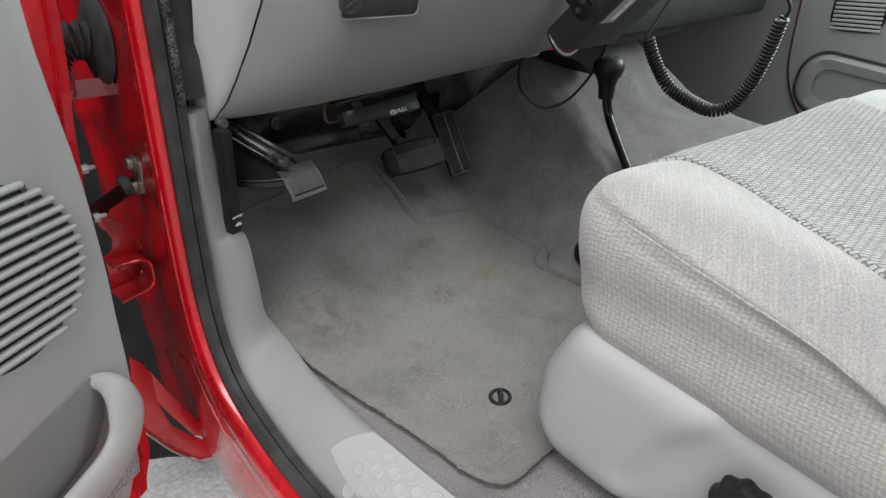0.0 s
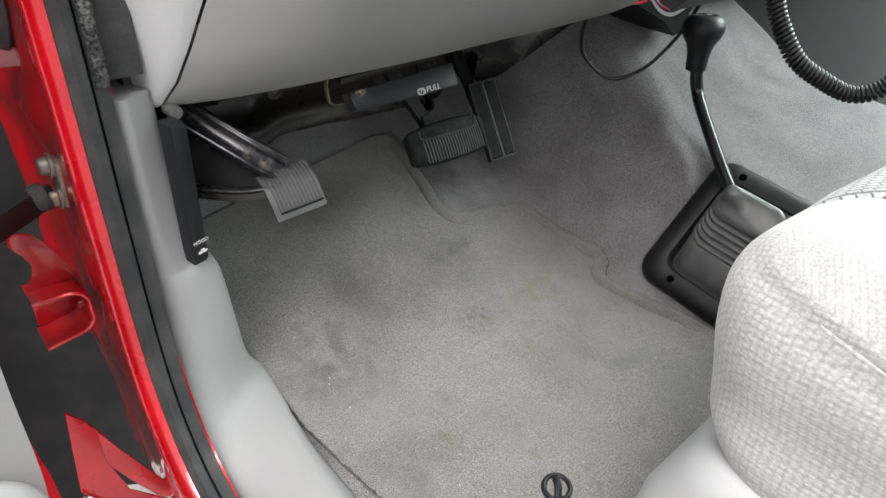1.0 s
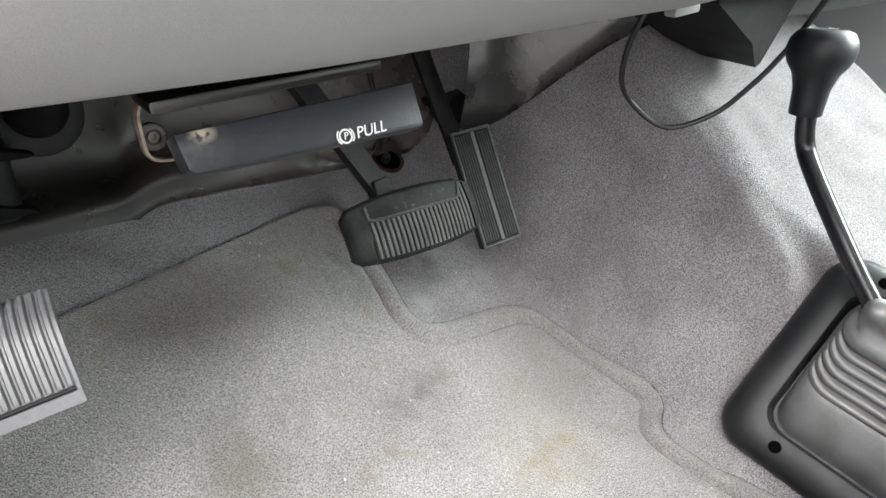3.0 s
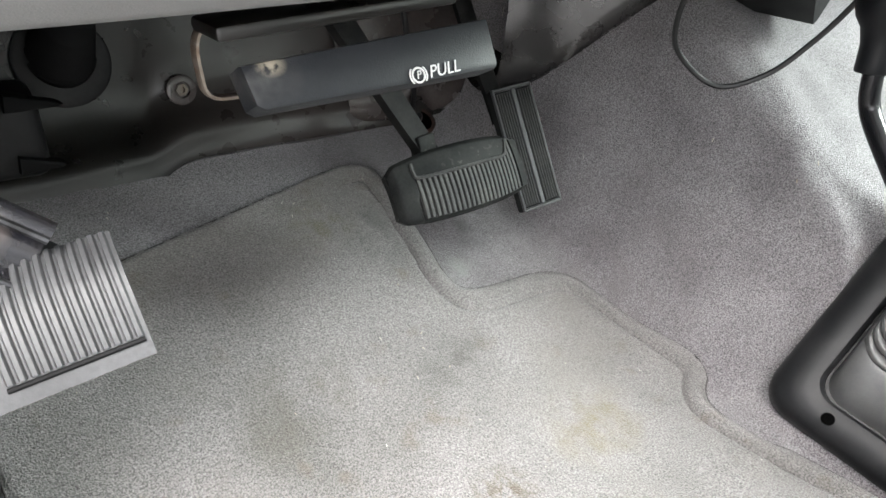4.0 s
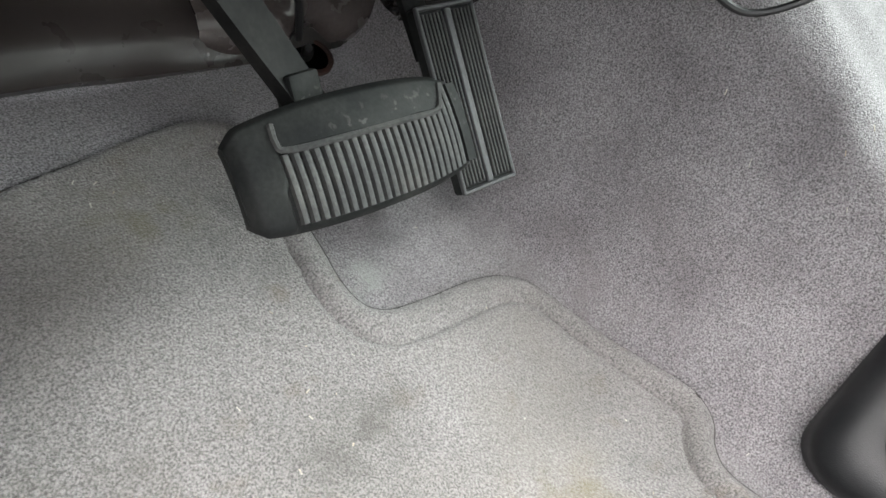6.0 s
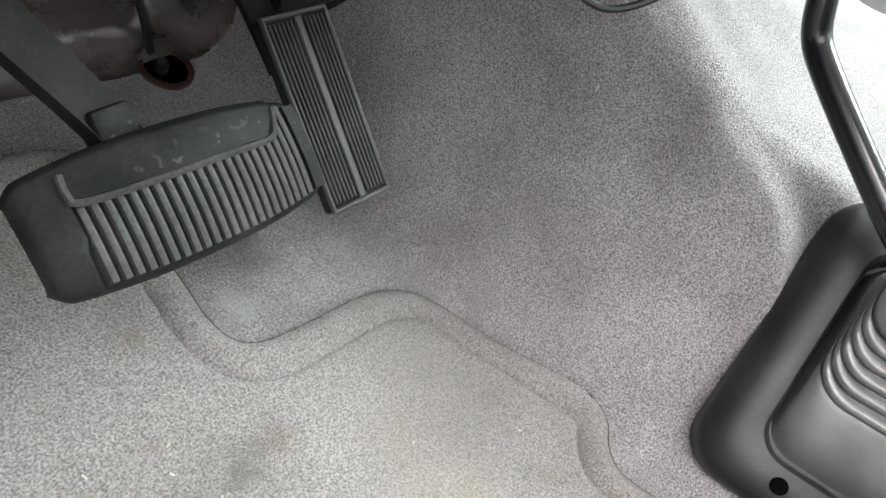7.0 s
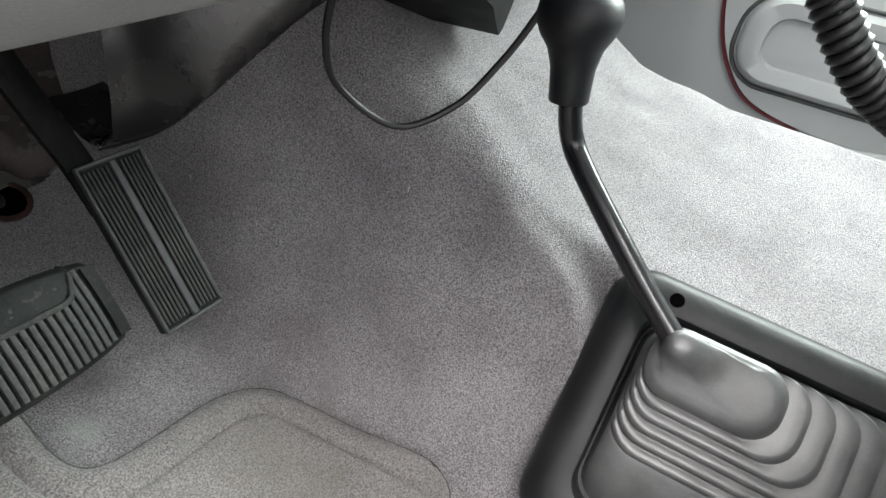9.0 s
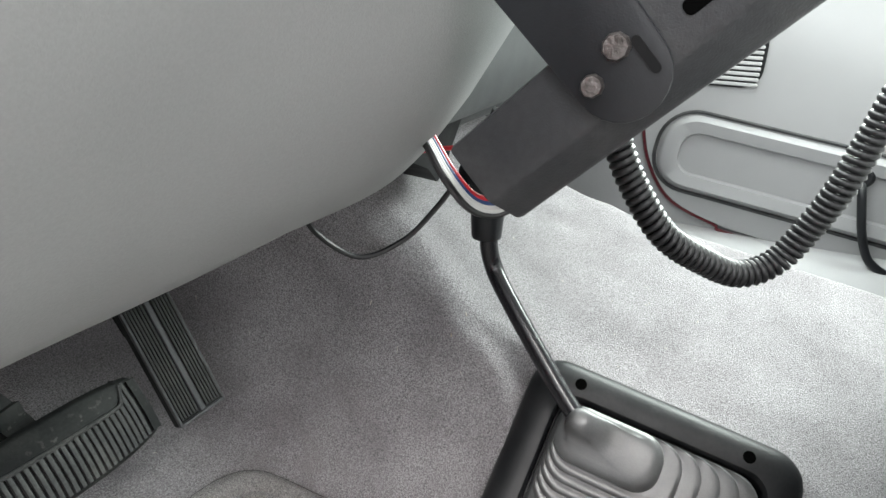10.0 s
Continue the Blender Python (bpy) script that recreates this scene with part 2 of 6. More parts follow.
def tube(pts, r, seg=10, bm=None, caps=True):
    """A round bar along pts; r a number or one for each point."""
    b = bmesh.new() if bm is None else bm
    rs = r if isinstance(r, (list, tuple)) else [r] * len(pts)
    pts = [Vector(q) for q in pts]
    t0 = (pts[1] - pts[0]).normalized()
    n = t0.orthogonal().normalized()
    rings = []
    for i, p in enumerate(pts):
        t = (pts[min(i + 1, len(pts) - 1)] - pts[max(i - 1, 0)]).normalized()
        n = (n - t * n.dot(t)).normalized()
        k = t.cross(n)
        rings.append([b.verts.new(p + (n * math.cos(a) + k * math.sin(a)) * rs[i]) for a in (2 * math.pi * j / seg for j in range(seg))])
    for u, v in zip(rings, rings[1:]):
        for j in range(seg):
            b.faces.new((u[j], u[(j + 1) % seg], v[(j + 1) % seg], v[j]))
    if caps:
        b.faces.new(rings[0][::-1])
        b.faces.new(rings[-1])
    return b


def lathe(profile, m=None, seg=24, bm=None):
    """A turned body: (radius, height) pairs round z."""
    b = bmesh.new()
    rings = []
    for r, h in profile:
        rings.append([b.verts.new((r * math.cos(a), r * math.sin(a), h)) for a in (2 * math.pi * j / seg for j in range(seg))])
    for u, v in zip(rings, rings[1:]):
        for j in range(seg):
            b.faces.new((u[j], u[(j + 1) % seg], v[(j + 1) % seg], v[j]))
    b.faces.new(rings[0][::-1])
    b.faces.new(rings[-1])
    return joined(b, m, bm)


def loft(rings, bm=None, closed=True, caps=True):
    """Skins rings of equally many points."""
    b = bmesh.new() if bm is None else bm
    vs = [[b.verts.new(p) for p in ring] for ring in rings]
    n = len(vs[0])
    for u, v in zip(vs, vs[1:]):
        for j in range(n if closed else n - 1):
            b.faces.new((u[j], u[(j + 1) % n], v[(j + 1) % n], v[j]))
    if caps and closed:
        b.faces.new(vs[0][::-1])
        b.faces.new(vs[-1])
    return b


def plate(outline, depth, m=None, r=0.002, bm=None):
    """A flat sheet with that outline (x, y), depth thick below z = 0, edges rounded."""
    b = bmesh.new()
    top = [b.verts.new((x, y, 0)) for x, y in outline]
    low = [b.verts.new((x, y, -depth)) for x, y in outline]
    n = len(outline)
    ft = b.faces.new(top)
    b.faces.new(low[::-1])
    for j in range(n):
        b.faces.new((top[j], low[j], low[(j + 1) % n], top[(j + 1) % n]))
    if r > 0:
        bmesh.ops.bevel(b, geom=list(ft.edges), offset=r, segments=2, profile=0.5, affect="EDGES")
    return joined(b, m, bm)


def rounded_rect(w, h, r, n=6):
    out = []
    for cx, cy, a0 in ((w / 2 - r, h / 2 - r, 0), (-w / 2 + r, h / 2 - r, 90), (-w / 2 + r, -h / 2 + r, 180), (w / 2 - r, -h / 2 + r, 270)):
        for i in range(n + 1):
            a = radians(a0 + 90 * i / n)
            out.append((cx + r * math.cos(a), cy + r * math.sin(a)))
    return out


def solid_grid(fn, us, vs, thick, bm=None):
    """A sheet over the parameters us x vs, thick along its normals' far side."""
    b = bmesh.new() if bm is None else bm
    P = [[Vector(fn(u, v)) for v in vs] for u in us]
    top = [[b.verts.new(p) for p in row] for row in P]
    low = []
    for i in range(len(us)):
        row = []
        for j in range(len(vs)):
            du = P[min(i + 1, len(us) - 1)][j] - P[max(i - 1, 0)][j]
            dv = P[i][min(j + 1, len(vs) - 1)] - P[i][max(j - 1, 0)]
            nrm = du.cross(dv).normalized()
            row.append(b.verts.new(P[i][j] - nrm * thick))
        low.append(row)
    for i in range(len(us) - 1):
        for j in range(len(vs) - 1):
            b.faces.new((top[i][j], top[i + 1][j], top[i + 1][j + 1], top[i][j + 1]))
            b.faces.new((low[i][j], low[i][j + 1], low[i + 1][j + 1], low[i + 1][j]))
    edge = [(i, 0) for i in range(len(us))] + [(len(us) - 1, j) for j in range(1, len(vs))] + [(i, len(vs) - 1) for i in range(len(us) - 2, -1, -1)] + [(0, j) for j in range(len(vs) - 2, 0, -1)]
    for (i, j), (k, l) in zip(edge, edge[1:] + edge[:1]):
        b.faces.new((top[i][j], low[i][j], low[k][l], top[k][l]))
    return b


def text_mesh(body, size, m, depth=0.0002, shear=0.0):
    cu = bpy.data.curves.new("lettering", "FONT")
    cu.body, cu.size, cu.extrude, cu.align_x, cu.align_y = body, size, depth, "CENTER", "CENTER"
    cu.resolution_u, cu.shear = 3, shear
    ob = bpy.data.objects.new("lettering", cu)
    scene.collection.objects.link(ob)
    me = bpy.data.meshes.new_from_object(ob.evaluated_get(bpy.context.evaluated_depsgraph_get()))
    bpy.data.objects.remove(ob)
    b = bmesh.new()
    b.from_mesh(me)
    bpy.data.meshes.remove(me)
    bmesh.ops.transform(b, matrix=m, verts=b.verts)
    return b


def smin(a, b, k):
    h = max(k - abs(a - b), 0) / k
    return min(a, b) - h * h * k / 4


def smax(a, b, k):
    return -smin(-a, -b, k)


def span(a, b, n):
    return [a + (b - a) * i / n for i in range(n + 1)]


# ---------------------------------------------------------------- the setting: ground and cab
def floor_z(x, y):
    """The height of the carpet: flat pan, toe board rising forward, tunnel with its flank, shoulder and crown."""
    pan = smax(0.495, 0.495 + 0.56 * (y - 0.685), 0.05)
    top = 0.652 + 0.20 * (y - 0.5) + 0.18 * (x - 1.0) + 0.17 * max(y - 0.5, 0) + 0.45 * max(y - 0.6, 0)
    f = min(max((y - 0.52) / 0.06, 0), 1)
    g = min(max((y - 0.56) / 0.06, 0), 1)
    h = min(max((y - 0.64) / 0.10, 0), 1)
    foot = 0.872 + 0.033 * f - 0.25 * max(0, y - 0.75)
    left = 0.495 + (x - foot) * (1.42 + 0.45 * f + 0.45 * g + 0.65 * h)
    right = 0.495 + (1.440 - x) * 2.6
    tun = max(smin(smin(left, top, 0.062 - 0.03 * f), right, 0.06), 0.40)
    z = smax(pan, tun, 0.05)
    # pressed flat under the shifter's plate
    lx, ly = 0.425 - y + 0.13 * (x - 0.94), (x - 0.9385) * 1.49
    gap = max(abs(lx) - 0.117, abs(ly) - 0.097, 0)
    ripple = 0.007 * noise.noise((x * 11, y * 9, 7.7)) + 0.004 * noise.noise((x * 26, y * 21, 3.1))
    z += ripple * min(max((z - 0.53) / 0.07, 0), 1) * min(max((x - 0.86) / 0.08, 0), 1) * min(max((y - 0.5) / 0.08, 0), 1)
    return min(z, 0.577 + 1.10 * (x - 0.9385) + 0.19 * (y - 0.427) - 0.020 - 0.012 * max(0, 1 - gap / 0.004) + (2.2 - 1.7 * min(max((x - 0.92) / 0.08, 0), 1)) * gap)


bm = bmesh.new()
bmesh.ops.create_grid(bm, x_segments=8, y_segments=8, size=150)
tagged(part("ground", bm, CONCRETE), "pale grey concrete driveway with leaf litter", "ground", kind="structure")

us, vs = span(0.325, 1.72, 190), span(-0.50, 1.045, 200)
bm = solid_grid(lambda u, v: (u, v, floor_z(u, v) + 0.0016 * noise.noise((u * 9, v * 9, 0.3)) + 0.0008 * noise.noise((u * 31, v * 31, 2))), us, vs, 0.012)
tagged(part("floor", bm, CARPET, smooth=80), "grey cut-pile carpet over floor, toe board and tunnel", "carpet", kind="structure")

# closing walls of the cab
bm = rbox((1.56, 0.03, 0.9), pose(1.0, -0.53, 0.95), 0.004)
tagged(part("wall_rear", bm, HEADLINER), "grey trimmed rear wall of the cab", "wall", kind="structure")
bm = rbox((1.50, 1.02, 0.03), pose(1.0, -0.04, 1.62), 0.01)
tagged(part("ceiling", bm, HEADLINER), "grey cloth headliner of the cab", "ceiling", kind="structure")
for nm, a, b in (("wall_pillar_1", (0.25, 0.80, 1.10), (0.32, 0.42, 1.61)), ("wall_pillar_2", (1.73, 0.80, 1.10), (1.66, 0.42, 1.61)),
                 ("wall_pillar_3", (0.27, -0.50, 0.45), (0.31, -0.50, 1.61)), ("wall_pillar_4", (1.73, -0.50, 0.45), (1.68, -0.50, 1.61))):
    m = axes((Vector(a) + Vector(b)) / 2, Vector(b) - Vector(a), (0, 1, 0.3))
    tagged(part(nm, rbox(((Vector(b) - Vector(a)).length, 0.07, 0.06), m, 0.015), GREY), "grey trimmed cab pillar", "pillar", kind="structure")

# firewall: black pressed steel with a rounded ledge over the carpet's edge
FIRE = [(0.996, -0.030), (1.002, -0.020), (1.0035, -0.010), (1.006, -0.003), (1.010, 0.0005), (1.016, 0.005), (1.0225, 0.012), (1.029, 0.023), (1.034, 0.037), (1.038, 0.055), (1.043, 0.10), (1.050, 0.20), (1.058, 0.32), (1.066, 0.44)]
def fire(u, k):
    y, dz = FIRE[k]
    step = 1 / (1 + math.exp(-(u - 0.562) * 170))
    ridge = 0.681 + 0.006 * min(max((u - 0.45) / 0.1, 0), 1) + 0.014 * step - 0.006 * max(0, (u - 0.66) / 0.1)
    back = 0.006 * math.exp(-((u - 0.562) / 0.012) ** 2) if 3 < k < 9 else 0
    return (u, y + back + 0.004 * min(max((u - 0.70) / 0.09, 0), 1) + 0.0022 * noise.noise((u * 8, k * 0.35, 5)), ridge + dz)
bm = solid_grid(fire, span(0.30, 1.74, 180), range(len(FIRE)), -0.01)
tagged(part("firewall", bm, STEEL_BLACK, smooth=60), "black painted pressed-steel firewall", "firewall", kind="structure")

# dusty pressed toe plate over the carpet's front edge
def toe(u, k):
    dy, dz = [(0.006, -0.012), (-0.006, -0.006), (-0.013, 0.003), (-0.0145, 0.012), (-0.011, 0.021), (-0.003, 0.032), (0.006, 0.052), (0.016, 0.085), (0.026, 0.14)][k]
    side = 0.010 * ((u - 0.845) / 0.09) ** 4
    arch = 0.016 * math.exp(-((u - 0.846) / 0.020) ** 4) if k < 5 else 0
    return (u, 1.004 + dy + side + 0.002 * noise.noise((u * 24, k * 0.6, 2)), floor_z(u, 1.0) * 0.3 + 0.7 * 0.671 + 0.012 + dz + arch)
tagged(part("wall_toe_plate", solid_grid(toe, span(0.755, 0.935, 40), range(9), -0.004), STEEL_PRESS, smooth=60), "dusty brown-black pressed toe plate", "toe plate", kind="structure")

# cowl, added to close the space behind the dashboard against leaking light
tagged(part("wall_cowl_top", rbox((1.52, 0.16, 0.02), pose(1.0, 0.985, 1.135), 0.004), STEEL_BLACK), "black painted cowl above the firewall", "cowl", kind="structure")
tagged(part("wall_cowl_side", rbox((0.012, 0.36, 0.72), pose(0.303, 0.872, 0.80), 0.004), STEEL_BLACK), "black painted cowl side behind the kick trim", "cowl", kind="structure")

# hinge pillar and rocker in red paint, swept along the door opening
OPEN = [(0.655, 1.25), (0.668, 1.05), (0.672, 0.90), (0.676, 0.78), (0.676, 0.66), (0.662, 0.585), (0.625, 0.528), (0.560, 0.492), (0.470, 0.468), (0.30, 0.455), (0.10, 0.45), (-0.20, 0.45), (-0.46, 0.45)]
EDGE = spline([(0, y, z) for y, z in OPEN], 6)


def along(profile, lo=0, hi=None):
    """Sweeps (x, off) pairs along the edge of the door opening; off runs outwards from the opening."""
    rings = []
    pts = EDGE[lo:hi]
    for i, p in enumerate(pts):
        t = (pts[min(i + 1, len(pts) - 1)] - pts[max(i - 1, 0)]).normalized()
        out = Vector((0, -t.z, t.y))
        rings.append([Vector((x, p.y + out.y * o, p.z + out.z * o)) for x, o in profile])
    return rings


bm = loft(along([(0.285, 0.004), (0.262, -0.004), (0.250, -0.002), (0.244, 0.006), (0.243, 0.018), (0.250, 0.032), (0.252, 0.075), (0.285, 0.08)]))
tagged(part("wall_door_frame", bm, RED, smooth=50), "glossy red painted door opening and rocker", "door frame", kind="structure")

tagged(part("wall_rocker_face", loft(along([(0.256, 0.070), (0.2515, 0.072), (0.2525, 0.115), (0.257, 0.20), (0.272, 0.245), (0.285, 0.250), (0.285, 0.070)], 27)), RED, smooth=40), "red painted outer face of the rocker", "rocker", kind="structure")
def pillar_face(u, v):
    bulge = 0.006 * math.exp(-((v - 0.84) / 0.02) ** 2) + 0.010 * math.exp(-((u - 0.87) / 0.02) ** 2)
    fold = v - 0.838 + 0.75 * (u - 0.70)
    bulge -= 0.0045 * math.exp(-(fold / 0.010) ** 2) + 0.004 * math.exp(-((v - 0.715 + 1.1 * (u - 0.70)) / 0.016) ** 2)
    bulge += 0.003 * math.exp(-((u - 0.745) / 0.02) ** 2)
    bulge *= min(max((v - 0.52) / 0.10, 0), 1)
    bulge += 0.004 * min(max((v - 0.52) / 0.10, 0), 1) / (1 + math.exp(-(u - 0.815 - 0.02 * math.sin(v * 23)) * 260))
    return (0.2535 - bulge + min(0.012, 0.10 * max(0, 0.58 - v)) + 0.002 * noise.noise((u * 14, v * 14, 1)), u + 0.012 * math.sin(v * 17) * max(0, (u - 0.80) / 0.09), v)
tagged(part("wall_hinge_pillar", solid_grid(pillar_face, span(0.700, 0.885, 60), span(0.36, 1.25, 150), 0.006), RED_DULL, smooth=60), "dusty red painted hinge pillar", "pillar", kind="structure")
liner = solid_grid(lambda u, v: (u, 0.97 + 0.10 * math.sin(u * 9) + 0.01 * noise.noise((u * 20, v * 9, 3)), v), span(-0.1, 0.32, 20), span(0.12, 1.1, 20), 0.006)
tagged(part("wall_fender_liner", liner, BLACK_MATT, smooth=60), "black plastic wheel arch liner", "liner", kind="structure")

# rubber door seal with its felt strip
seal = thing("door_seal", "black rubber door seal round the opening", "seal", (0.26, 0.67, 0.7))
part("bulb", loft(along([(0.262, -0.004), (0.254, -0.010), (0.253, -0.020), (0.258, -0.026), (0.265, -0.024), (0.268, -0.014), (0.268, -0.004)])), SEAL, seal)
part("inner_lip", loft(along([(0.268, -0.004), (0.2685, -0.018), (0.279, -0.017), (0.281, -0.004)], 0, 60)), SEAL, seal)
part("felt_strip", loft(along([(0.2685, 0.004), (0.2700, -0.0195), (0.2735, -0.0215), (0.2770, -0.0215), (0.2795, -0.0195), (0.282, 0.004)], 0, 14)), FELT, seal, "mottled felt strip", smooth=60)
part("backing", loft(along([(0.2795, 0.006), (0.2800, -0.006), (0.307, -0.004), (0.308, 0.010)], 0, 14)), SEAL, seal)

# grey sill and kick trim: outer and inner edge
TRIM = [((0.279, 0.666, 0.864), (0.310, 0.686, 0.8645)), ((0.280, 0.674, 0.78), (0.316, 0.692, 0.78)), ((0.281, 0.679, 0.715), (0.327, 0.694, 0.712)),
        ((0.281, 0.680, 0.69), (0.342, 0.690, 0.690)), ((0.281, 0.679, 0.64), (0.350, 0.692, 0.622)), ((0.281, 0.668, 0.582), (0.360, 0.704, 0.565)),
        ((0.281, 0.642, 0.535), (0.378, 0.710, 0.530)), ((0.281, 0.60, 0.502), (0.372, 0.655, 0.524)), ((0.281, 0.55, 0.484), (0.360, 0.59, 0.520)),
        ((0.281, 0.48, 0.472), (0.352, 0.50, 0.517)), ((0.281, 0.40, 0.466), (0.350, 0.41, 0.515)), ((0.281, 0.20, 0.462), (0.350, 0.20, 0.513)), ((0.281, -0.45, 0.46), (0.350, -0.45, 0.513))]
outer, inner = spline([a for a, b in TRIM], 6), spline([b for a, b in TRIM], 6)
rings = []
for i, (o, q) in enumerate(zip(outer, inner)):
    t = (outer[min(i + 1, len(outer) - 1)] - outer[max(i - 1, 0)]).normalized()
    nrm = (q - o).cross(t).normalized()
    nrm = -nrm
    row = [o - nrm * 0.012, o]
    soft = min(max((0.74 - o.z) / 0.14, 0), 1)
    for f, hgt, flat in ((0.08, 0.005, 0.0075), (0.25, 0.010, 0.0085), (0.5, 0.013, 0.0085), (0.75, 0.011, 0.0085), (0.92, 0.006, 0.0075)):
        row.append(o.lerp(q, f) + nrm * (hgt * soft + flat * (1 - soft)))
    row += [q, q - nrm * 0.014 + (q - o).normalized() * 0.004, q - nrm * 0.05 + (q - o).normalized() * 0.006]
    rings.append(row + [o - nrm * 0.03])
tagged(part("trim", loft(rings), GREY, smooth=60), "light grey moulded sill and kick panel trim", "sill trim", kind="structure")

# scuff plate with round dimples
scuff = thing("scuff_plate", "pale grey dimpled scuff plate on the sill", "scuff plate", (0.31, 0.2, 0.515))
def scuff_pt(u, v):
    f = (u - 0.281) / 0.069
    v = v + 0.040 * (1 - f)
    return (u, v, 0.4665 + 0.0475 * f + 0.016 * math.sin(math.pi * min(max(f, 0), 1)) + 0.0035)
part("tread", solid_grid(scuff_pt, span(0.283, 0.351, 12), [0.452, 0.450, 0.446] + span(0.43, -0.42, 24), -0.006), GREY_LIGHT, scuff)
dim = lathe([(0.0085, 0.0), (0.0085, 0.0008), (0.0072, 0.0016), (0.0062, 0.0010), (0.004, 0.0009), (0.0005, 0.0009)], None, 16)
first = None
for r in range(16):
    for c in range(3):
        x = 0.293 + 0.0175 * c + (0.0085 if r % 2 else 0)
        y = 0.425 - 0.019 * r
        if x > 0.342:
            continue
        zz = scuff_pt(x, y)
        dz = (scuff_pt(x + 0.004, y)[2] - scuff_pt(x - 0.004, y)[2]) / 0.008
        m = axes((x, y, zz[2] - 0.0002), (1, 0, dz), (-dz, 0, 1))
        if first is None:
            bmesh.ops.transform(dim, matrix=m, verts=dim.verts)
            first = part("dimple", dim, GREY_LIGHT, scuff)
            home = m
        else:
            ob = new("dimple", first.data)
            ob.parent = scuff
            ob.matrix_parent_inverse = scuff.matrix_world.inverted()
            ob.matrix_basis = m @ home.inverted()

# ---------------------------------------------------------------- dashboard
dash = thing("dashboard", "grey moulded plastic dashboard with rounded knee panel", "dashboard", (1.0, 0.8, 0.9))
LOW = [(0.318, 0.6821, 0.8473), (0.36, 0.6652, 0.8492), (0.42, 0.652, 0.852), (0.48, 0.6447, 0.8549), (0.54, 0.6349, 0.8588), (0.6, 0.6262, 0.8639), (0.66, 0.6126, 0.87), (0.72, 0.6054, 0.8747), (0.78, 0.6033, 0.8783), (0.84, 0.6122, 0.8819), (0.87, 0.6272, 0.8857)]
KNEE = [(0.05, 0.05), (0.035, 0.014), (0.018, 0.004), (0.008, 0.0008), (0.0, 0.0), (-0.008, 0.003), (-0.016, 0.010), (-0.024, 0.022), (-0.036, 0.048), (-0.050, 0.085), (-0.062, 0.125), (-0.070, 0.17), (-0.066, 0.215), (-0.045, 0.235), (0.0, 0.245)]
low_s = spline(LOW, 4)
def knee(i, k):
    p, (dy, dz) = low_s[i], KNEE[k]
    f = i / (len(low_s) - 1)
    xl = 0.319 + 0.42 * max(dz, 0.0) * (1 - 0.25 * dz / 0.25)
    xr = 0.87 + 0.10 * max(dz, 0)
    x = xl + (xr - xl) * (p.x - 0.318) / (0.87 - 0.318)
    dy -= 0.014 * math.exp(-((x - 0.73) / 0.05) ** 2) * min(max(dz / 0.05, 0), 1) * max(0, 1 - dz / 0.2)
    return (x, p.y + dy * (1.5 if dz > 0.02 and dy < 0 else 1.1 if dy < 0 else 1) * (0.6 + 0.4 * min(1, f * 6)), p.z + dz)
bm = solid_grid(lambda i, k: knee(i, k), range(len(low_s)), range(len(KNEE)), 0.004)
part("knee_panel", bm, DASH, dash, smooth=60)
def cap(i, k):
    dy, dz = KNEE[k]
    x = 0.319 + 0.42 * max(dz, 0.0) * (1 - 0.25 * dz / 0.25) - 0.0022
    p = low_s[0]
    w = (x - 0.3035) * i / 8
    return (x - w, p.y + dy * 0.6 * (1.5 if dz > 0.02 and dy < 0 else 1.1 if dy < 0 else 1) + 0.030 * (i / 8) ** 2 + 0.001, p.z + dz)
part("end_cap", solid_grid(cap, range(9), range(len(KNEE)), -0.004), GREY_LIGHT, dash, smooth=60)
# recessed fuse cover with its quarter-turn latch
lm = axes((0.462, 0.5590, 0.968), (1, -0.17, 0), (-0.14, -0.94, -0.31))
cover = part("cover", plate(rounded_rect(0.094, 0.030, 0.006), 0.0016, lm @ pose(0.006, 0.006, 0.0006), 0.0006), GREY_DARK, dash, "recessed fuse cover")
part("cover_lip", tube([lm @ Vector((x + 0.006, y + 0.006, 0.0016)) for x, y in rounded_rect(0.096, 0.032, 0.007)] + [lm @ Vector((0.048 + 0.006, 0.006, 0.0016))], 0.0012, 6), DASH, cover)
latch = part("latch", lathe([(0.0125, -0.001), (0.0125, 0.003), (0.0105, 0.0042), (0.0085, 0.0034), (0.0004, 0.003)], lm @ pose(-0.032, 0.008, 0.0012), 24), GREY_DARK, dash, "quarter-turn latch")
part("latch_bar", rbox((0.016, 0.0032, 0.004), lm @ pose(-0.032, 0.008, 0.0045, 0, 0, 35), 0.001), GREY_DARK, latch)
# upper dash and the passenger's side
SIDE = [(0.95, 1.12), (0.70, 1.13), (0.58, 1.115), (0.555, 1.09), (0.575, 1.06), (0.60, 1.0), (0.615, 0.93), (0.622, 0.890), (0.632, 0.880), (0.655, 0.895), (0.75, 0.96), (0.95, 1.02)]
part("passenger_side", loft([[(x, y, z) for y, z in SIDE] for x in (0.876, 0.93, 1.1, 1.4, 1.68)]), GREY_DARK, dash, "dark grey lower dash")
TOP = [(0.97, 1.12), (0.70, 1.14), (0.60, 1.13), (0.59, 1.095), (0.66, 1.085), (0.97, 1.09)]
part("upper_pad", loft([[(x, y, z) for y, z in TOP] for x in (0.28, 0.6, 0.8745)]), GREY_DARK, dash, "dark grey upper pad")
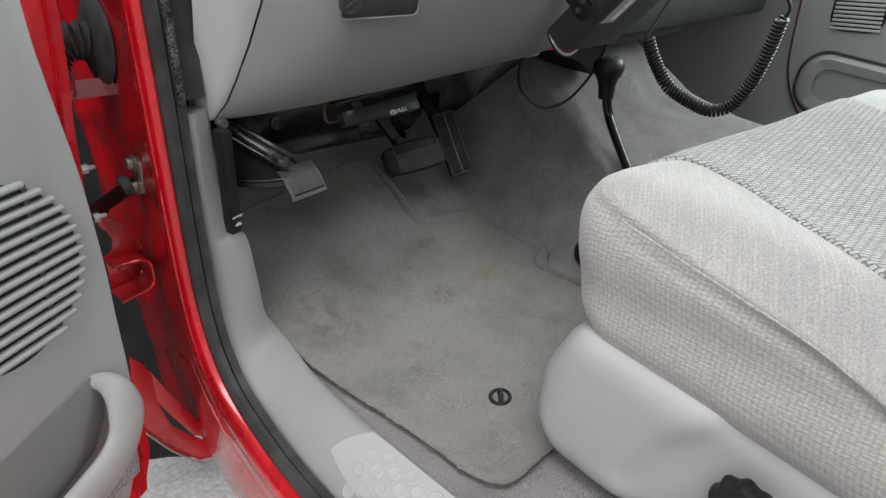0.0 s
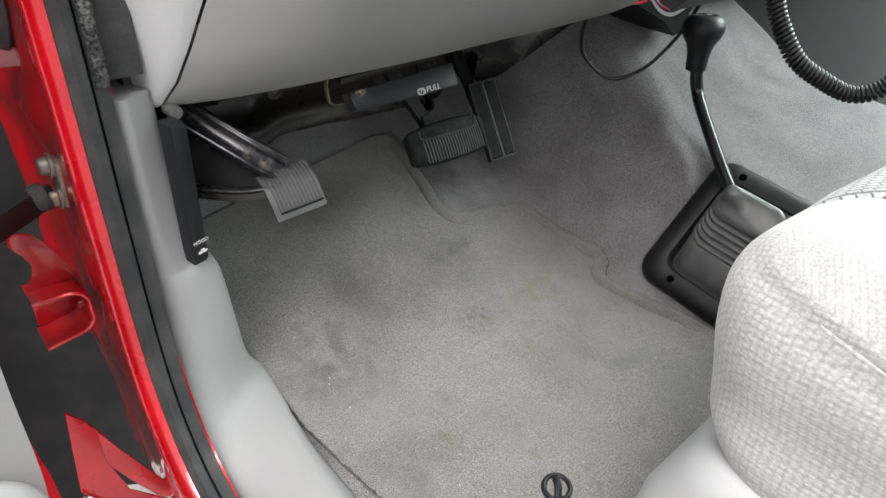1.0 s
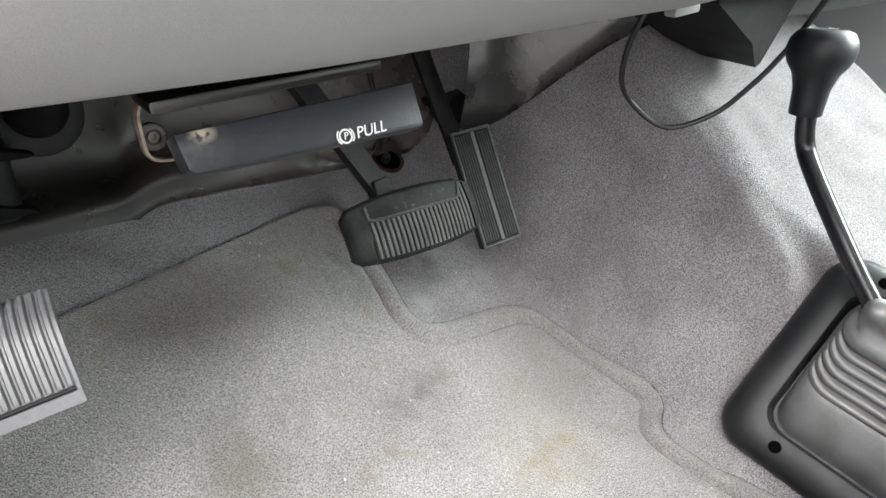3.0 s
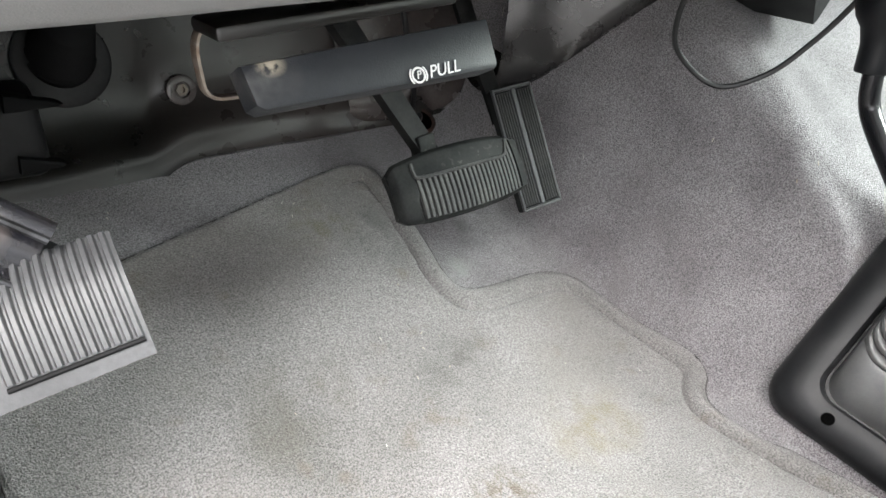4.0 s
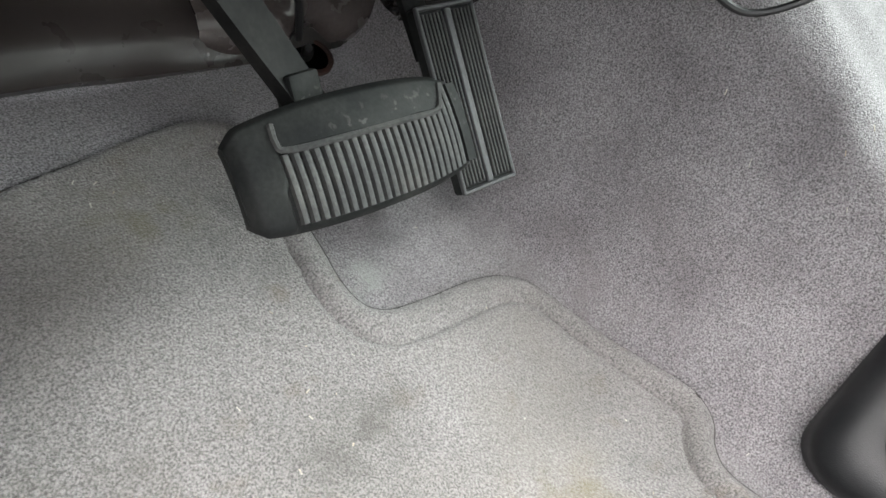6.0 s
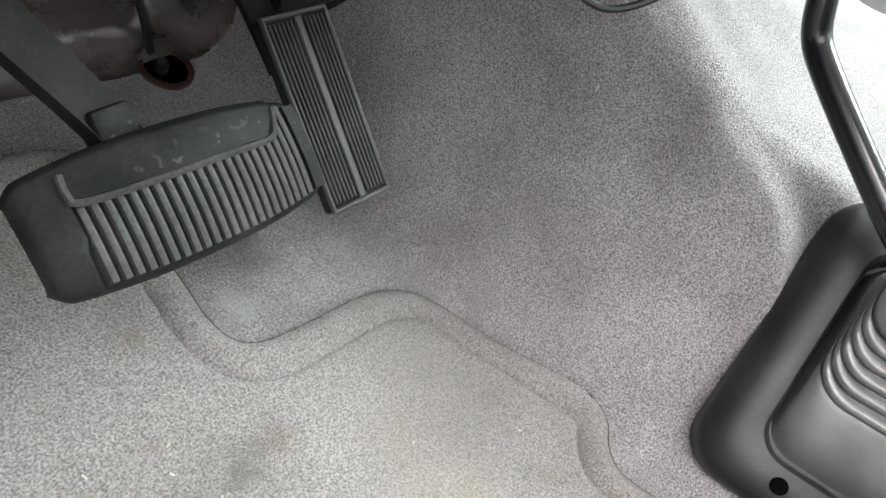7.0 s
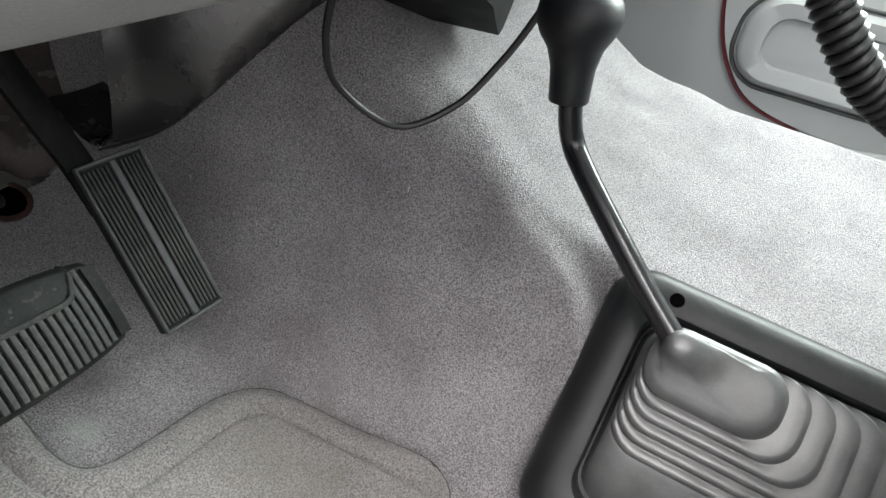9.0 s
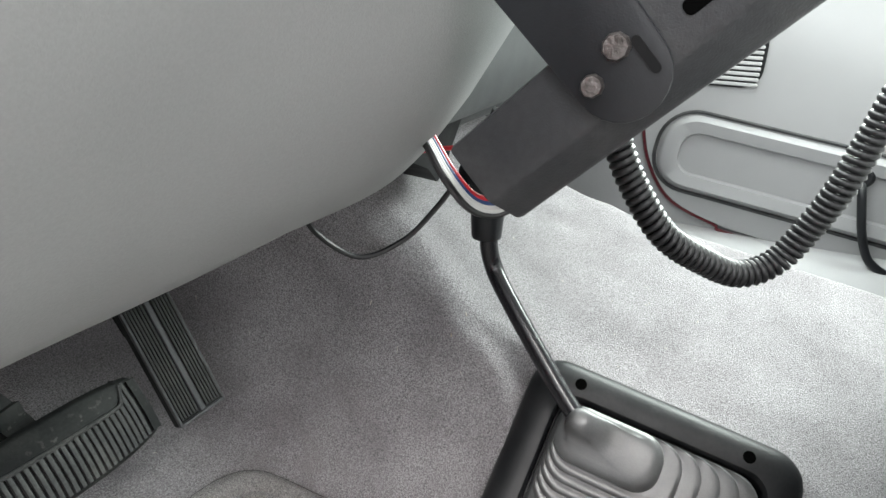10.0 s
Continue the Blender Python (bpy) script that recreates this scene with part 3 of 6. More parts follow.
# duct below the centre of the dash
part("duct", loft([[Vector(q) for q in ring] for ring in (
    [(0.90, 0.645, 0.872), (0.90, 0.75, 0.872), (0.90, 0.75, 0.90), (0.90, 0.645, 0.90)], [(1.0, 0.655, 0.835), (1.0, 0.74, 0.83), (1.0, 0.75, 0.90), (1.0, 0.645, 0.90)],
    [(1.06, 0.672, 0.806), (1.06, 0.73, 0.81), (1.06, 0.75, 0.90), (1.06, 0.65, 0.90)], [(1.09, 0.68, 0.806), (1.09, 0.73, 0.81), (1.09, 0.75, 0.90), (1.09, 0.65, 0.90)])]), DUCT, dash, "black air duct", smooth=30)
part("outlet", rbox((0.30, 0.09, 0.050), pose(1.21, 0.70, 0.876, -4, -2, -6), 0.022, 4), GREY_DARK, dash, "rounded dark grey air outlet")
# black pressed bracket above the accelerator, its lower edge running up to the tunnel
BRACE = [(0.908, 0.958, 0.701), (0.922, 0.946, 0.704), (0.940, 0.914, 0.719), (0.960, 0.877, 0.751), (0.978, 0.846, 0.782), (0.999, 0.811, 0.815), (1.03, 0.765, 0.852), (1.06, 0.72, 0.89)]
brace_edge = spline(BRACE, 4)
def brace(i, k):
    x, y, z = brace_edge[i]
    swell = 0.010 * math.exp(-((x - 0.930) / 0.026) ** 2)
    y -= swell * min(max((k - 2) / 3, 0), 1)
    dy, dz = [(0.05, 0.03), (0.012, 0.004), (0.0, 0.0), (-0.012, 0.003), (-0.022, 0.014), (-0.026, 0.04), (-0.03, 0.09), (-0.03, 0.16)][k]
    return (x, y + dy, z + dz)
brace_part = part("brace", solid_grid(brace, range(len(brace_edge)), range(8), 0.003), PRESS_BLACK, dash, "black pressed steel brace", smooth=60)
part("lip", tube([p + Vector((0, -0.004, 0.001)) for p in brace_edge], 0.0042, 8), PRESS_BLACK, brace_part, "rolled lower lip", smooth=60)

# ---------------------------------------------------------------- floor mat
MAT = [(0.402, 0.308), (0.391, 0.345), (0.391, 0.385), (0.387, 0.457), (0.380, 0.537), (0.376, 0.613), (0.374, 0.66), (0.371, 0.72), (0.368, 0.80), (0.366, 0.870), (0.373, 0.893), (0.409, 0.904), (0.48, 0.917), (0.578, 0.932), (0.638, 0.941), (0.700, 0.950), (0.728, 0.948), (0.742, 0.936),
       (0.744, 0.90), (0.741, 0.85), (0.738, 0.824), (0.742, 0.806), (0.757, 0.796), (0.79, 0.791), (0.83, 0.787), (0.856, 0.780), (0.874, 0.768), (0.884, 0.75), (0.892, 0.715), (0.898, 0.675), (0.900, 0.640), (0.897, 0.624), (0.889, 0.612), (0.873, 0.604), (0.860, 0.590), (0.856, 0.562), (0.857, 0.52),
       (0.859, 0.45), (0.85, 0.34), (0.82, 0.305), (0.74, 0.299), (0.60, 0.298), (0.485, 0.297), (0.425, 0.295)]
rim = np.array([(p.x, p.y) for p in spline([(x, y, 0) for x, y in MAT], 6, True)])


def rim_distance(q):
    """Signed distance from points q to the mat's rim (inside is positive) and the nearest places on it."""
    a, b = rim, np.roll(rim, -1, 0)
    best, near, inside = np.full(len(q), 9.0), np.zeros((len(q), 2)), np.zeros(len(q), bool)
    for s, e in zip(a, b):
        d = e - s
        t = np.clip(((q - s) @ d) / (d @ d), 0, 1)
        p = s + t[:, None] * d
        r = np.hypot(*(q - p).T)
        m = r < best
        best[m], near[m] = r[m], p[m]
        cross = (s[1] > q[:, 1]) != (e[1] > q[:, 1])
        with np.errstate(divide="ignore", invalid="ignore"):
            inside ^= cross & (q[:, 0] < s[0] + (q[:, 1] - s[1]) * d[0] / d[1])
    return np.where(inside, best, -best), near


def mat_lift(d, x, y):
    """The mat's thickness at d metres from its rim: a bound edge, a stitched groove, the field."""
    t = 0.0095 * min(1.0, (max(d, 0) / 0.003)) ** 0.5
    groove = math.exp(-((d - 0.0205) / 0.0019) ** 2)
    border = math.exp(-((d - 0.010) / 0.006) ** 2)
    keep = min(max((x - 0.685) / 0.04, 0), 1) * min(max((y - 0.43) / 0.08, 0), 1)
    border, groove = border * keep, groove * keep
    field = 0.0025 * noise.noise((x * 7, y * 7, 1.7)) + 0.001 * noise.noise((x * 22, y * 22, 4.1))
    t += 0.006 * min(max((x - 0.82) / 0.07, 0), 1) ** 1.5 * math.exp(-((y - 0.655) / 0.075) ** 2)
    return t + 0.0034 * border - 0.0048 * groove + field * min(1, max(d, 0) / 0.03)


CELL = 0.0023
gx, gy = np.arange(0.345, 0.915, CELL), np.arange(0.28, 0.965, CELL)
pts = np.array([(x, y) for x in gx for y in gy])
dist, near = rim_distance(pts)
ny = len(gy)
bm = bmesh.new()
verts = {}
def mat_vert(k):
    if k not in verts:
        x, y = pts[k]
        d = dist[k]
        if d < CELL * 0.75:
            x, y = near[k]
            d = 0.0
            if x < 0.68:
                x, y = x + 0.0022 * noise.noise((x * 160, y * 160, 0.3)), y + 0.0022 * noise.noise((x * 160, y * 160, 7.3))
        verts[k] = bm.verts.new((x, y, floor_z(x, y) + mat_lift(d, x, y) + (0.0085 if d == 0 else 0.0015) + 0.005 * max(0, 1 - d / 0.03) ** 2 * min(max((0.60 - x) / 0.1, 0), 1) * min(max((0.86 - y) / 0.1, 0), 1)))
    return verts[k]
for i in range(len(gx) - 1):
    for j in range(ny - 1):
        k = i * ny + j
        quad = (k, k + ny, k + ny + 1, k + 1)
        if max(dist[list(quad)]) > CELL * 0.75 and min(dist[list(quad)]) > -CELL * 0.9 and dist[list(quad)].mean() > 0.0:
            bm.faces.new([mat_vert(q) for q in quad])
for e in [e for e in bm.edges if len(e.link_faces) == 1]:
    a, b = e.verts
    lo = []
    for v in (b, a):
        q = v.co.xy.lerp(Vector((0.60, 0.62)), 0.02)
        lo.append(bm.verts.new((q.x, q.y, floor_z(q.x, q.y) - 0.002)))
    bm.faces.new((a, b, lo[0], lo[1]))
bmesh.ops.remove_doubles(bm, verts=bm.verts, dist=0.0003)
# the mat's cloth: worn beige-grey pile with olive and brown stains
m = material("worn mat pile", (0.203, 0.193, 0.190), 0.95, grain=0.50, grain_scale=760, bump=0.9, bump_scale=900, stain=0.3, stain_scale=9, stain_color=(0.140, 0.135, 0.129), sheen=0.3, dist=0.0026, spec=0.1)
nt = m.node_tree
bsdf = nt.nodes["Principled BSDF"]
base = bsdf.inputs["Base Color"].links[0].from_socket
co = nt.nodes.new("ShaderNodeTexCoord").outputs["Object"]
for sc, lo, hi, tint, w in ((5.5, 0.5, 0.72, (0.176, 0.162, 0.138), 0.5), (28.0, 0.62, 0.75, (0.12, 0.09, 0.062), 0.5)):
    n = nt.nodes.new("ShaderNodeTexNoise")
    n.inputs["Scale"].default_value, n.inputs["Detail"].default_value = sc, 4.0
    mp = nt.nodes.new("ShaderNodeMapping")
    mp.inputs["Location"].default_value = (sc * 0.37, 1.3, 0.2)
    nt.links.new(co, mp.inputs["Vector"])
    nt.links.new(mp.outputs[0], n.inputs["Vector"])
    r = nt.nodes.new("ShaderNodeMapRange")
    r.inputs["From Min"].default_value, r.inputs["From Max"].default_value, r.inputs["To Max"].default_value = lo, hi, w
    nt.links.new(n.outputs["Fac"], r.inputs["Value"])
    x = nt.nodes.new("ShaderNodeMix")
    x.data_type = "RGBA"
    x.inputs["B"].default_value = (*tint, 1)
    nt.links.new(r.outputs["Result"], x.inputs["Factor"])
    nt.links.new(base, x.inputs["A"])
    base = x.outputs["Result"]
nt.links.new(base, bsdf.inputs["Base Color"])
# single stains and dark patches: centre, half widths, colour, strength, grain of their outline
SPOTS = [((0.755, 0.642), (0.055, 0.045), (0.142, 0.120, 0.062), 0.9, 30), ((0.640, 0.635), (0.030, 0.030), (0.080, 0.058, 0.030), 0.95, 150), ((0.690, 0.745), (0.050, 0.026), (0.075, 0.072, 0.066), 0.75, 60),
         ((0.450, 0.685), (0.070, 0.080), (0.094, 0.080, 0.074), 0.80, 45), ((0.648, 0.899), (0.045, 0.030), (0.110, 0.098, 0.055), 0.60, 60), ((0.557, 0.765), (0.075, 0.045), (0.090, 0.082, 0.062), 0.65, 24), ((0.695, 0.880), (0.025, 0.050), (0.070, 0.070, 0.068), 0.70, 40),
         ((0.430, 0.506), (0.045, 0.050), (0.095, 0.093, 0.088), 0.65, 40), ((0.584, 0.522), (0.050, 0.040), (0.205, 0.180, 0.125), 0.40, 30), ((0.713, 0.487), (0.045, 0.040), (0.095, 0.092, 0.084), 0.65, 36)]
for (cx, cy), (rx, ry), tint, w, sc in SPOTS:
    spot(m, (cx, cy, 0), (rx, ry, 0), tint, w, sc)
MAT_PILE = m
floor_mat = tagged(part("floor_mat", bm, MAT_PILE, smooth=70), "worn stained grey carpet floor mat with bound edge", "floor mat")
# added dark tube round the mat's rim: its contact shade put into colour
RIM_SHADE = material("dark mat rim shade", (0.095, 0.090, 0.088), 0.9, grain=0.5, grain_scale=700, bump=0.6, bump_scale=700, stain=0.4, stain_scale=40, dist=0.002, spec=0.1)
bound = []
for x, y in [*rim, rim[0]]:
    curl = 0.005 * min(max((0.60 - x) / 0.1, 0), 1) * min(max((0.86 - y) / 0.1, 0), 1)
    bound.append((x, y, floor_z(x, y) + mat_lift(0.0, x, y) + 0.0072 + curl))
part("rim_shade", tube(bound, 0.0014, 6, caps=False), RIM_SHADE, floor_mat, "dark line with the mat edge's contact shade in its colour", smooth=80)

# retention hook through the mat
hook = thing("mat_hook", "black plastic mat retaining hook", "hook", (0.5165, 0.401, 0.505))
hz = floor_z(0.5165, 0.401) + 0.0095
hm = pose(0.5165, 0.401, hz, 0, 0, 35)
ring = [(0.0145 * math.cos(a), 0.0125 * math.sin(a), 0.002) for a in (2 * math.pi * i / 24 for i in range(25))]
part("ring", tube([hm @ Vector(p) for p in ring], 0.0028, 8, caps=False), BLACK, hook)
part("base", lathe([(0.0125, 0.0), (0.0125, 0.001), (0.0, 0.0012)][:2] + [(0.0005, 0.0012)], hm, 20), BLACK, hook)
part("hook", tube([hm @ Vector(p) for p in spline([(-0.010, -0.002, 0.002), (-0.003, -0.001, 0.0075), (0.004, 0.001, 0.0075), (0.008, 0.002, 0.003)], 4)], 0.0035, 8), BLACK, hook)


# ---------------------------------------------------------------- pedals
def pad_frame(tl, tr, bl, br):
    tl, tr, bl, br = map(Vector, (tl, tr, bl, br))
    c = (tl + tr + bl + br) / 4
    x = (tr - tl + br - bl).normalized()
    up = tl + tr - bl - br
    y = (up - x * up.dot(x)).normalized()
    z = x.cross(y)
    m = Matrix((x, y, z)).transposed().to_4x4()
    m.translation = c
    return m


# accelerator: framed pad with two ribbed panels
gas = thing("accelerator_pedal", "black ribbed rubber accelerator pedal", "pedal", (0.838, 0.82, 0.61))
gm = pad_frame((0.8215, 0.8470, 0.7380), (0.8660, 0.8392, 0.7424), (0.8072, 0.7937, 0.6316), (0.8535, 0.7862, 0.6367)) @ pose(0, 0, -0.003)
GW, GH = 0.0464, 0.1205
part("backing", plate(rounded_rect(GW, GH, 0.003), 0.008, gm, 0.0015), RUBBER, gas)
fb = bmesh.new()
for sx, sy, w, h in ((0, GH / 2 - 0.0016, GW, 0.0032), (0, -GH / 2 + 0.0016, GW, 0.0032), (-GW / 2 + 0.0014, 0, 0.0028, GH), (GW / 2 - 0.0014, 0, 0.0028, GH), (0.001, 0, 0.0055, GH - 0.006)):
    rbox((w, h, 0.004), gm @ pose(sx, sy, 0.0012), 0.0009, 1, fb)
part("frame", fb, RUBBER_WORN, gas, "worn pale rubber rim")
rib = None
for half in (-1, 1):
    for i in range(6):
        b = rbox((0.0019, GH - 0.010, 0.0050), None, 0.0006, 1) if rib is None else None
        x = 0.001 + half * (0.0052 + 0.0029 * i)
        if rib is None:
            rib = part("rib", b, RUBBER_RIB, gas)
            ob = rib
        else:
            ob = new("rib", rib.data)
            ob.parent = gas
            ob.matrix_parent_inverse = gas.matrix_world.inverted()
        ob.matrix_basis = gm @ pose(x, 0, 0.0006)
gp = spline([gm @ Vector(p) for p in ((-0.012, 0.03, -0.012), (-0.014, 0.065, -0.012), (-0.022, 0.10, -0.004), (-0.032, 0.15, 0.008), (-0.036, 0.20, 0.02))], 5)
rings = []
for i, p in enumerate(gp):
    t = (gp[min(i + 1, len(gp) - 1)] - gp[max(i - 1, 0)]).normalized()
    sx = Vector((1, 0, 0)); sx = (sx - t * sx.dot(t)).normalized(); sy = t.cross(sx)
    rings.append([p + sx * a * 0.010 + sy * c * 0.004 for a, c in ((-1, -0.6), (-0.7, -1), (0.7, -1), (1, -0.6), (1, 0.6), (0.7, 1), (-0.7, 1), (-1, 0.6))])
part("arm", loft(rings), ARM, gas, "flat steel pedal arm", smooth=40)

# brake: wide crowned pad with ribs
spot(RUBBER, (0.715, 0, 0.714), (0.050, 0, 0.014), (0.13, 0.128, 0.12), 0.8, 230, 0.60, 0.66)
brake = thing("brake_pedal", "wide black rubber brake pedal with vertical ribs", "pedal", (0.68, 0.76, 0.62))
bmx = pad_frame((0.6397, 0.7847, 0.7174), (0.7571, 0.7670, 0.7272), (0.6323, 0.7506, 0.6862), (0.7625, 0.7526, 0.6842))
BW, BH = 0.142, 0.058
bmx = bmx @ pose(0, 0, 0.008) @ Matrix.Diagonal((0.885, 0.93, 0.9, 1))
def crown(x, y):
    return -0.010 + 0.010 * (1 - (2 * x / BW) ** 2) + 0.003 * (1 - (2 * y / BH) ** 2)
def brake_half(x):
    s = abs(2 * x / BW)
    return BH / 2 * (1 - 0.20 * s ** 2.5) * (1 - 0.22 * max(0, (s - 0.90) / 0.10) ** 2)
PANEL = [(-0.072, -0.040), (-0.0540, -0.040), (-0.0515, 0.0085), (-0.02, 0.0075), (0.02, 0.0075), (0.043, 0.008), (0.049, 0.013), (0.053, 0.021), (0.057, 0.032), (0.072, 0.040)]
def brake_pt(u, v):
    x = u * BW / 2
    h = brake_half(x)
    y = v * h
    r = -0.0050 * max(0, (abs(u) - 0.93) / 0.07) ** 2 - 0.0040 * max(0, (abs(v) - 0.86) / 0.14) ** 2
    foot = float(np.interp(x, [p[0] for p in PANEL], [p[1] for p in PANEL]))
    r += 0.0034 * min(max((y - foot) / 0.0012, 0), 1)
    return bmx @ Vector((x, y, crown(x, y) + r))
us = [-1, -0.985, -0.97, -0.95] + span(-0.92, 0.92, 60) + [0.95, 0.97, 0.985, 1]
vs = [-1, -0.98, -0.95, -0.9] + span(-0.8, 0.16, 6) + span(0.20, 0.88, 26) + [0.9, 0.95, 0.98, 1]
brake_pad = part("pad", solid_grid(brake_pt, us, vs, 0.0035), RUBBER, brake, smooth=50)
part("backing", solid_grid(lambda u, v: bmx @ Vector((u * BW / 2, v * brake_half(u * BW / 2), crown(u * BW / 2, v * brake_half(u * BW / 2)) - 0.0045)), span(-0.99, 0.99, 24), span(-0.985, 0.985, 10), 0.010), RUBBER, brake_pad, smooth=60)
for i in range(22):
    x = -0.0490 + 0.0050 * i
    top = min(float(np.interp(x, [p[0] for p in PANEL], [p[1] for p in PANEL])) - 0.001, brake_half(x) - 0.004)
    rings = []
    for y in span(-brake_half(x) + 0.0035, top, 6):
        z, w = crown(x, y), 0.0017
        rings.append([bmx @ Vector(q) for q in ((x - w, y, z - 0.001), (x - w * 0.82, y, z + 0.0026), (x, y, z + 0.0031), (x + w * 0.82, y, z + 0.0026), (x + w, y, z - 0.001))])
    part("rib", loft(rings), RUBBER_RIB, brake_pad, smooth=50)
line = spline([bmx @ Vector((x, y, crown(x, y) + 0.0034)) for x, y in [(-0.0505, 0.021), (-0.0512, 0.013), (-0.0475, 0.0088)] + PANEL[3:8]], 5)
part("raised_border", tube(line, 0.0015, 6), RUBBER_RIB, brake_pad)
ys = span(-brake_half(0.0640) + 0.003, brake_half(0.0640) - 0.004, 6)
part("end_band", loft([[bmx @ Vector((0.0640 + dx, y, crown(0.0640, y) + dz)) for dx, dz in ((-0.0035, -0.001), (-0.003, 0.0030), (0.004, 0.0022), (0.006, -0.002))] for y in ys]), RUBBER, brake_pad)
arm = spline([bmx @ Vector((-0.008, 0.0, -0.020)), (0.690, 0.803, 0.722), (0.655, 0.820, 0.780), (0.605, 0.835, 0.86), (0.56, 0.84, 0.95)], 5)
b = bmesh.new()
rings = []
for i, p in enumerate(arm):
    t = (arm[min(i + 1, len(arm) - 1)] - arm[max(i - 1, 0)]).normalized()
    sx = Vector((1, 0.2, 0)); sx = (sx - t * sx.dot(t)).normalized(); sy = t.cross(sx)
    rings.append([p + sx * a * 0.010 + sy * c * 0.004 for a, c in ((-1, -1), (1, -1), (1, 1), (-1, 1))])
part("arm", loft(rings, b), ARM, brake, smooth=20)
part("sleeve", rbox((0.020, 0.012, 0.018), axes((0.691, 0.802, 0.720), (1, 0.2, 0), (-0.45, 0.25, 1)), 0.002), RUBBER, brake, "scuffed end of the arm")

# parking brake: curved ribbed pad on two arms
ebr = thing("parking_brake_pedal", "grey ribbed parking brake pedal on black steel arms", "pedal", (0.39, 0.65, 0.76))
em = pad_frame((0.3755, 0.653, 0.785), (0.4155, 0.647, 0.790), (0.3813, 0.6228, 0.7512), (0.4210, 0.6153, 0.7585))
EW, EH = 0.046, 0.047
def ep(u, v):
    return em @ Vector((u * EW / 2, v * EH / 2, -0.010 * max(v, 0) ** 2 - 0.003 * v * v))
ebr_pad = part("pad", solid_grid(ep, [-1, -0.95] + span(-0.8, 0.8, 6) + [0.95, 1], [-1, -0.95] + span(-0.85, 0.85, 8) + [0.95, 1], 0.007), RUBBER_WORN, ebr, "worn grey rubber pad")
for i in range(12):
    u = -0.74 + 1.62 * i / 11
    rr = [em @ Vector((u * EW / 2, v * EH / 2, -0.010 * max(v, 0) ** 2 - 0.003 * v * v + 0.0004)) for v in span(-0.70, 0.96, 8)]
    part("rib", tube(rr, 0.0013, 6), RUBBER_WORN, ebr_pad)
part("groove", tube([em @ Vector((u * EW / 2, -0.76 * EH / 2, -0.0014)) for u in span(-0.80, 0.93, 4)], 0.0009, 6), DUCT, ebr_pad, "dark groove above the lip")
def flatbar(pts, w, h, side):
    p = spline(pts, 5)
    rings = []
    for i, q in enumerate(p):
        t = (p[min(i + 1, len(p) - 1)] - p[max(i - 1, 0)]).normalized()
        sx = Vector(side); sx = (sx - t * sx.dot(t)).normalized(); sy = t.cross(sx)
        rings.append([q + sx * a * w / 2 + sy * c * h / 2 for a, c in ((-1, -0.6), (-0.6, -1), (0.6, -1), (1, -0.6), (1, 0.6), (0.6, 1), (-0.6, 1), (-1, 0.6))])
    return loft(rings)
UP = [em @ Vector((0.0, 0.021, -0.011)), Vector((0.380, 0.667, 0.797)), Vector((0.362, 0.688, 0.813)), Vector((0.340, 0.714, 0.834)), Vector((0.318, 0.745, 0.860))]
GLOSS = material("glossy black arm paint", (0.010, 0.010, 0.013), 0.24, spec=0.5, grain=0.1, stain=0.3, stain_scale=50, stain_color=(0.022, 0.020, 0.019))
spot(GLOSS, (0.384, 0.662, 0.793), (0.013, 0.014, 0.013), (0.20, 0.17, 0.15), 0.85, 120, 0.40, 0.58)
def channel(pts, w, h, view):
    """A pressed steel channel whose open side faces along view."""
    p = spline(pts, 6)
    rings = []
    for i, q in enumerate(p):
        t = (p[min(i + 1, len(p) - 1)] - p[max(i - 1, 0)]).normalized()
        sx = t.cross(Vector(view)).normalized()
        n = sx.cross(t)
        rings.append([q + sx * a * w / 2 + n * c * h for a, c in ((-1, -0.6), (-1.04, 0.6), (-0.92, 0.95), (-0.76, 0.9), (-0.62, 0.35), (-0.45, 0.1), (0.2, 0.1), (0.38, 0.4), (0.5, 0.9), (0.7, 1.1), (0.92, 0.95), (1.06, 0.3), (1, -0.6))])
    return loft(rings)
arm = part("arm", channel(UP, 0.025, 0.0075, (-0.05, -0.9, 0.4)), GLOSS, ebr, "glossy black channel arm, worn bare at the pad", smooth=60)
lips = spline(UP, 6)
for f, c, r in ((-0.84, 0.95, 0.0012), (0.52, 0.95, 0.0014)):
    edge_line = []
    for i, q in enumerate(lips):
        t = (lips[min(i + 1, len(lips) - 1)] - lips[max(i - 1, 0)]).normalized()
        sx = t.cross(Vector((-0.05, -0.9, 0.4))).normalized()
        edge_line.append(q + sx * f * 0.0125 + sx.cross(t) * c * 0.0075)
    part("arm_edge", tube(edge_line, r, 8), EDGE_SHINE, arm, "rubbed edge, highlight put into its colour")
LOW_ARM = [em @ Vector((-0.012, 0.006, -0.010)), Vector((0.368, 0.660, 0.765)), Vector((0.345, 0.685, 0.764)), Vector((0.318, 0.72, 0.768))]
arm = part("arm", flatbar(LOW_ARM, 0.010, 0.014, (0, 0, 1)), STEEL_BLACK, ebr, "black steel lower arm", smooth=40)
part("arm_edge", tube(spline([p + Vector((-0.004, -0.006, 0.006)) for p in LOW_ARM], 5), 0.0014, 8), EDGE_SHINE, arm, "rubbed edge, highlight put into its colour")
web = bmesh.new()
rings = []
for a, c in zip(spline(UP, 5), spline([LOW_ARM[0], LOW_ARM[0].lerp(LOW_ARM[1], 0.6), LOW_ARM[1], LOW_ARM[2], LOW_ARM[3]], 5)):
    n = Vector((0.0020, 0.0012, 0))
    k = Vector((0.006, 0.006, 0))
    rings.append([a + k + n, a + k - n, c + k - n, c + k + n])
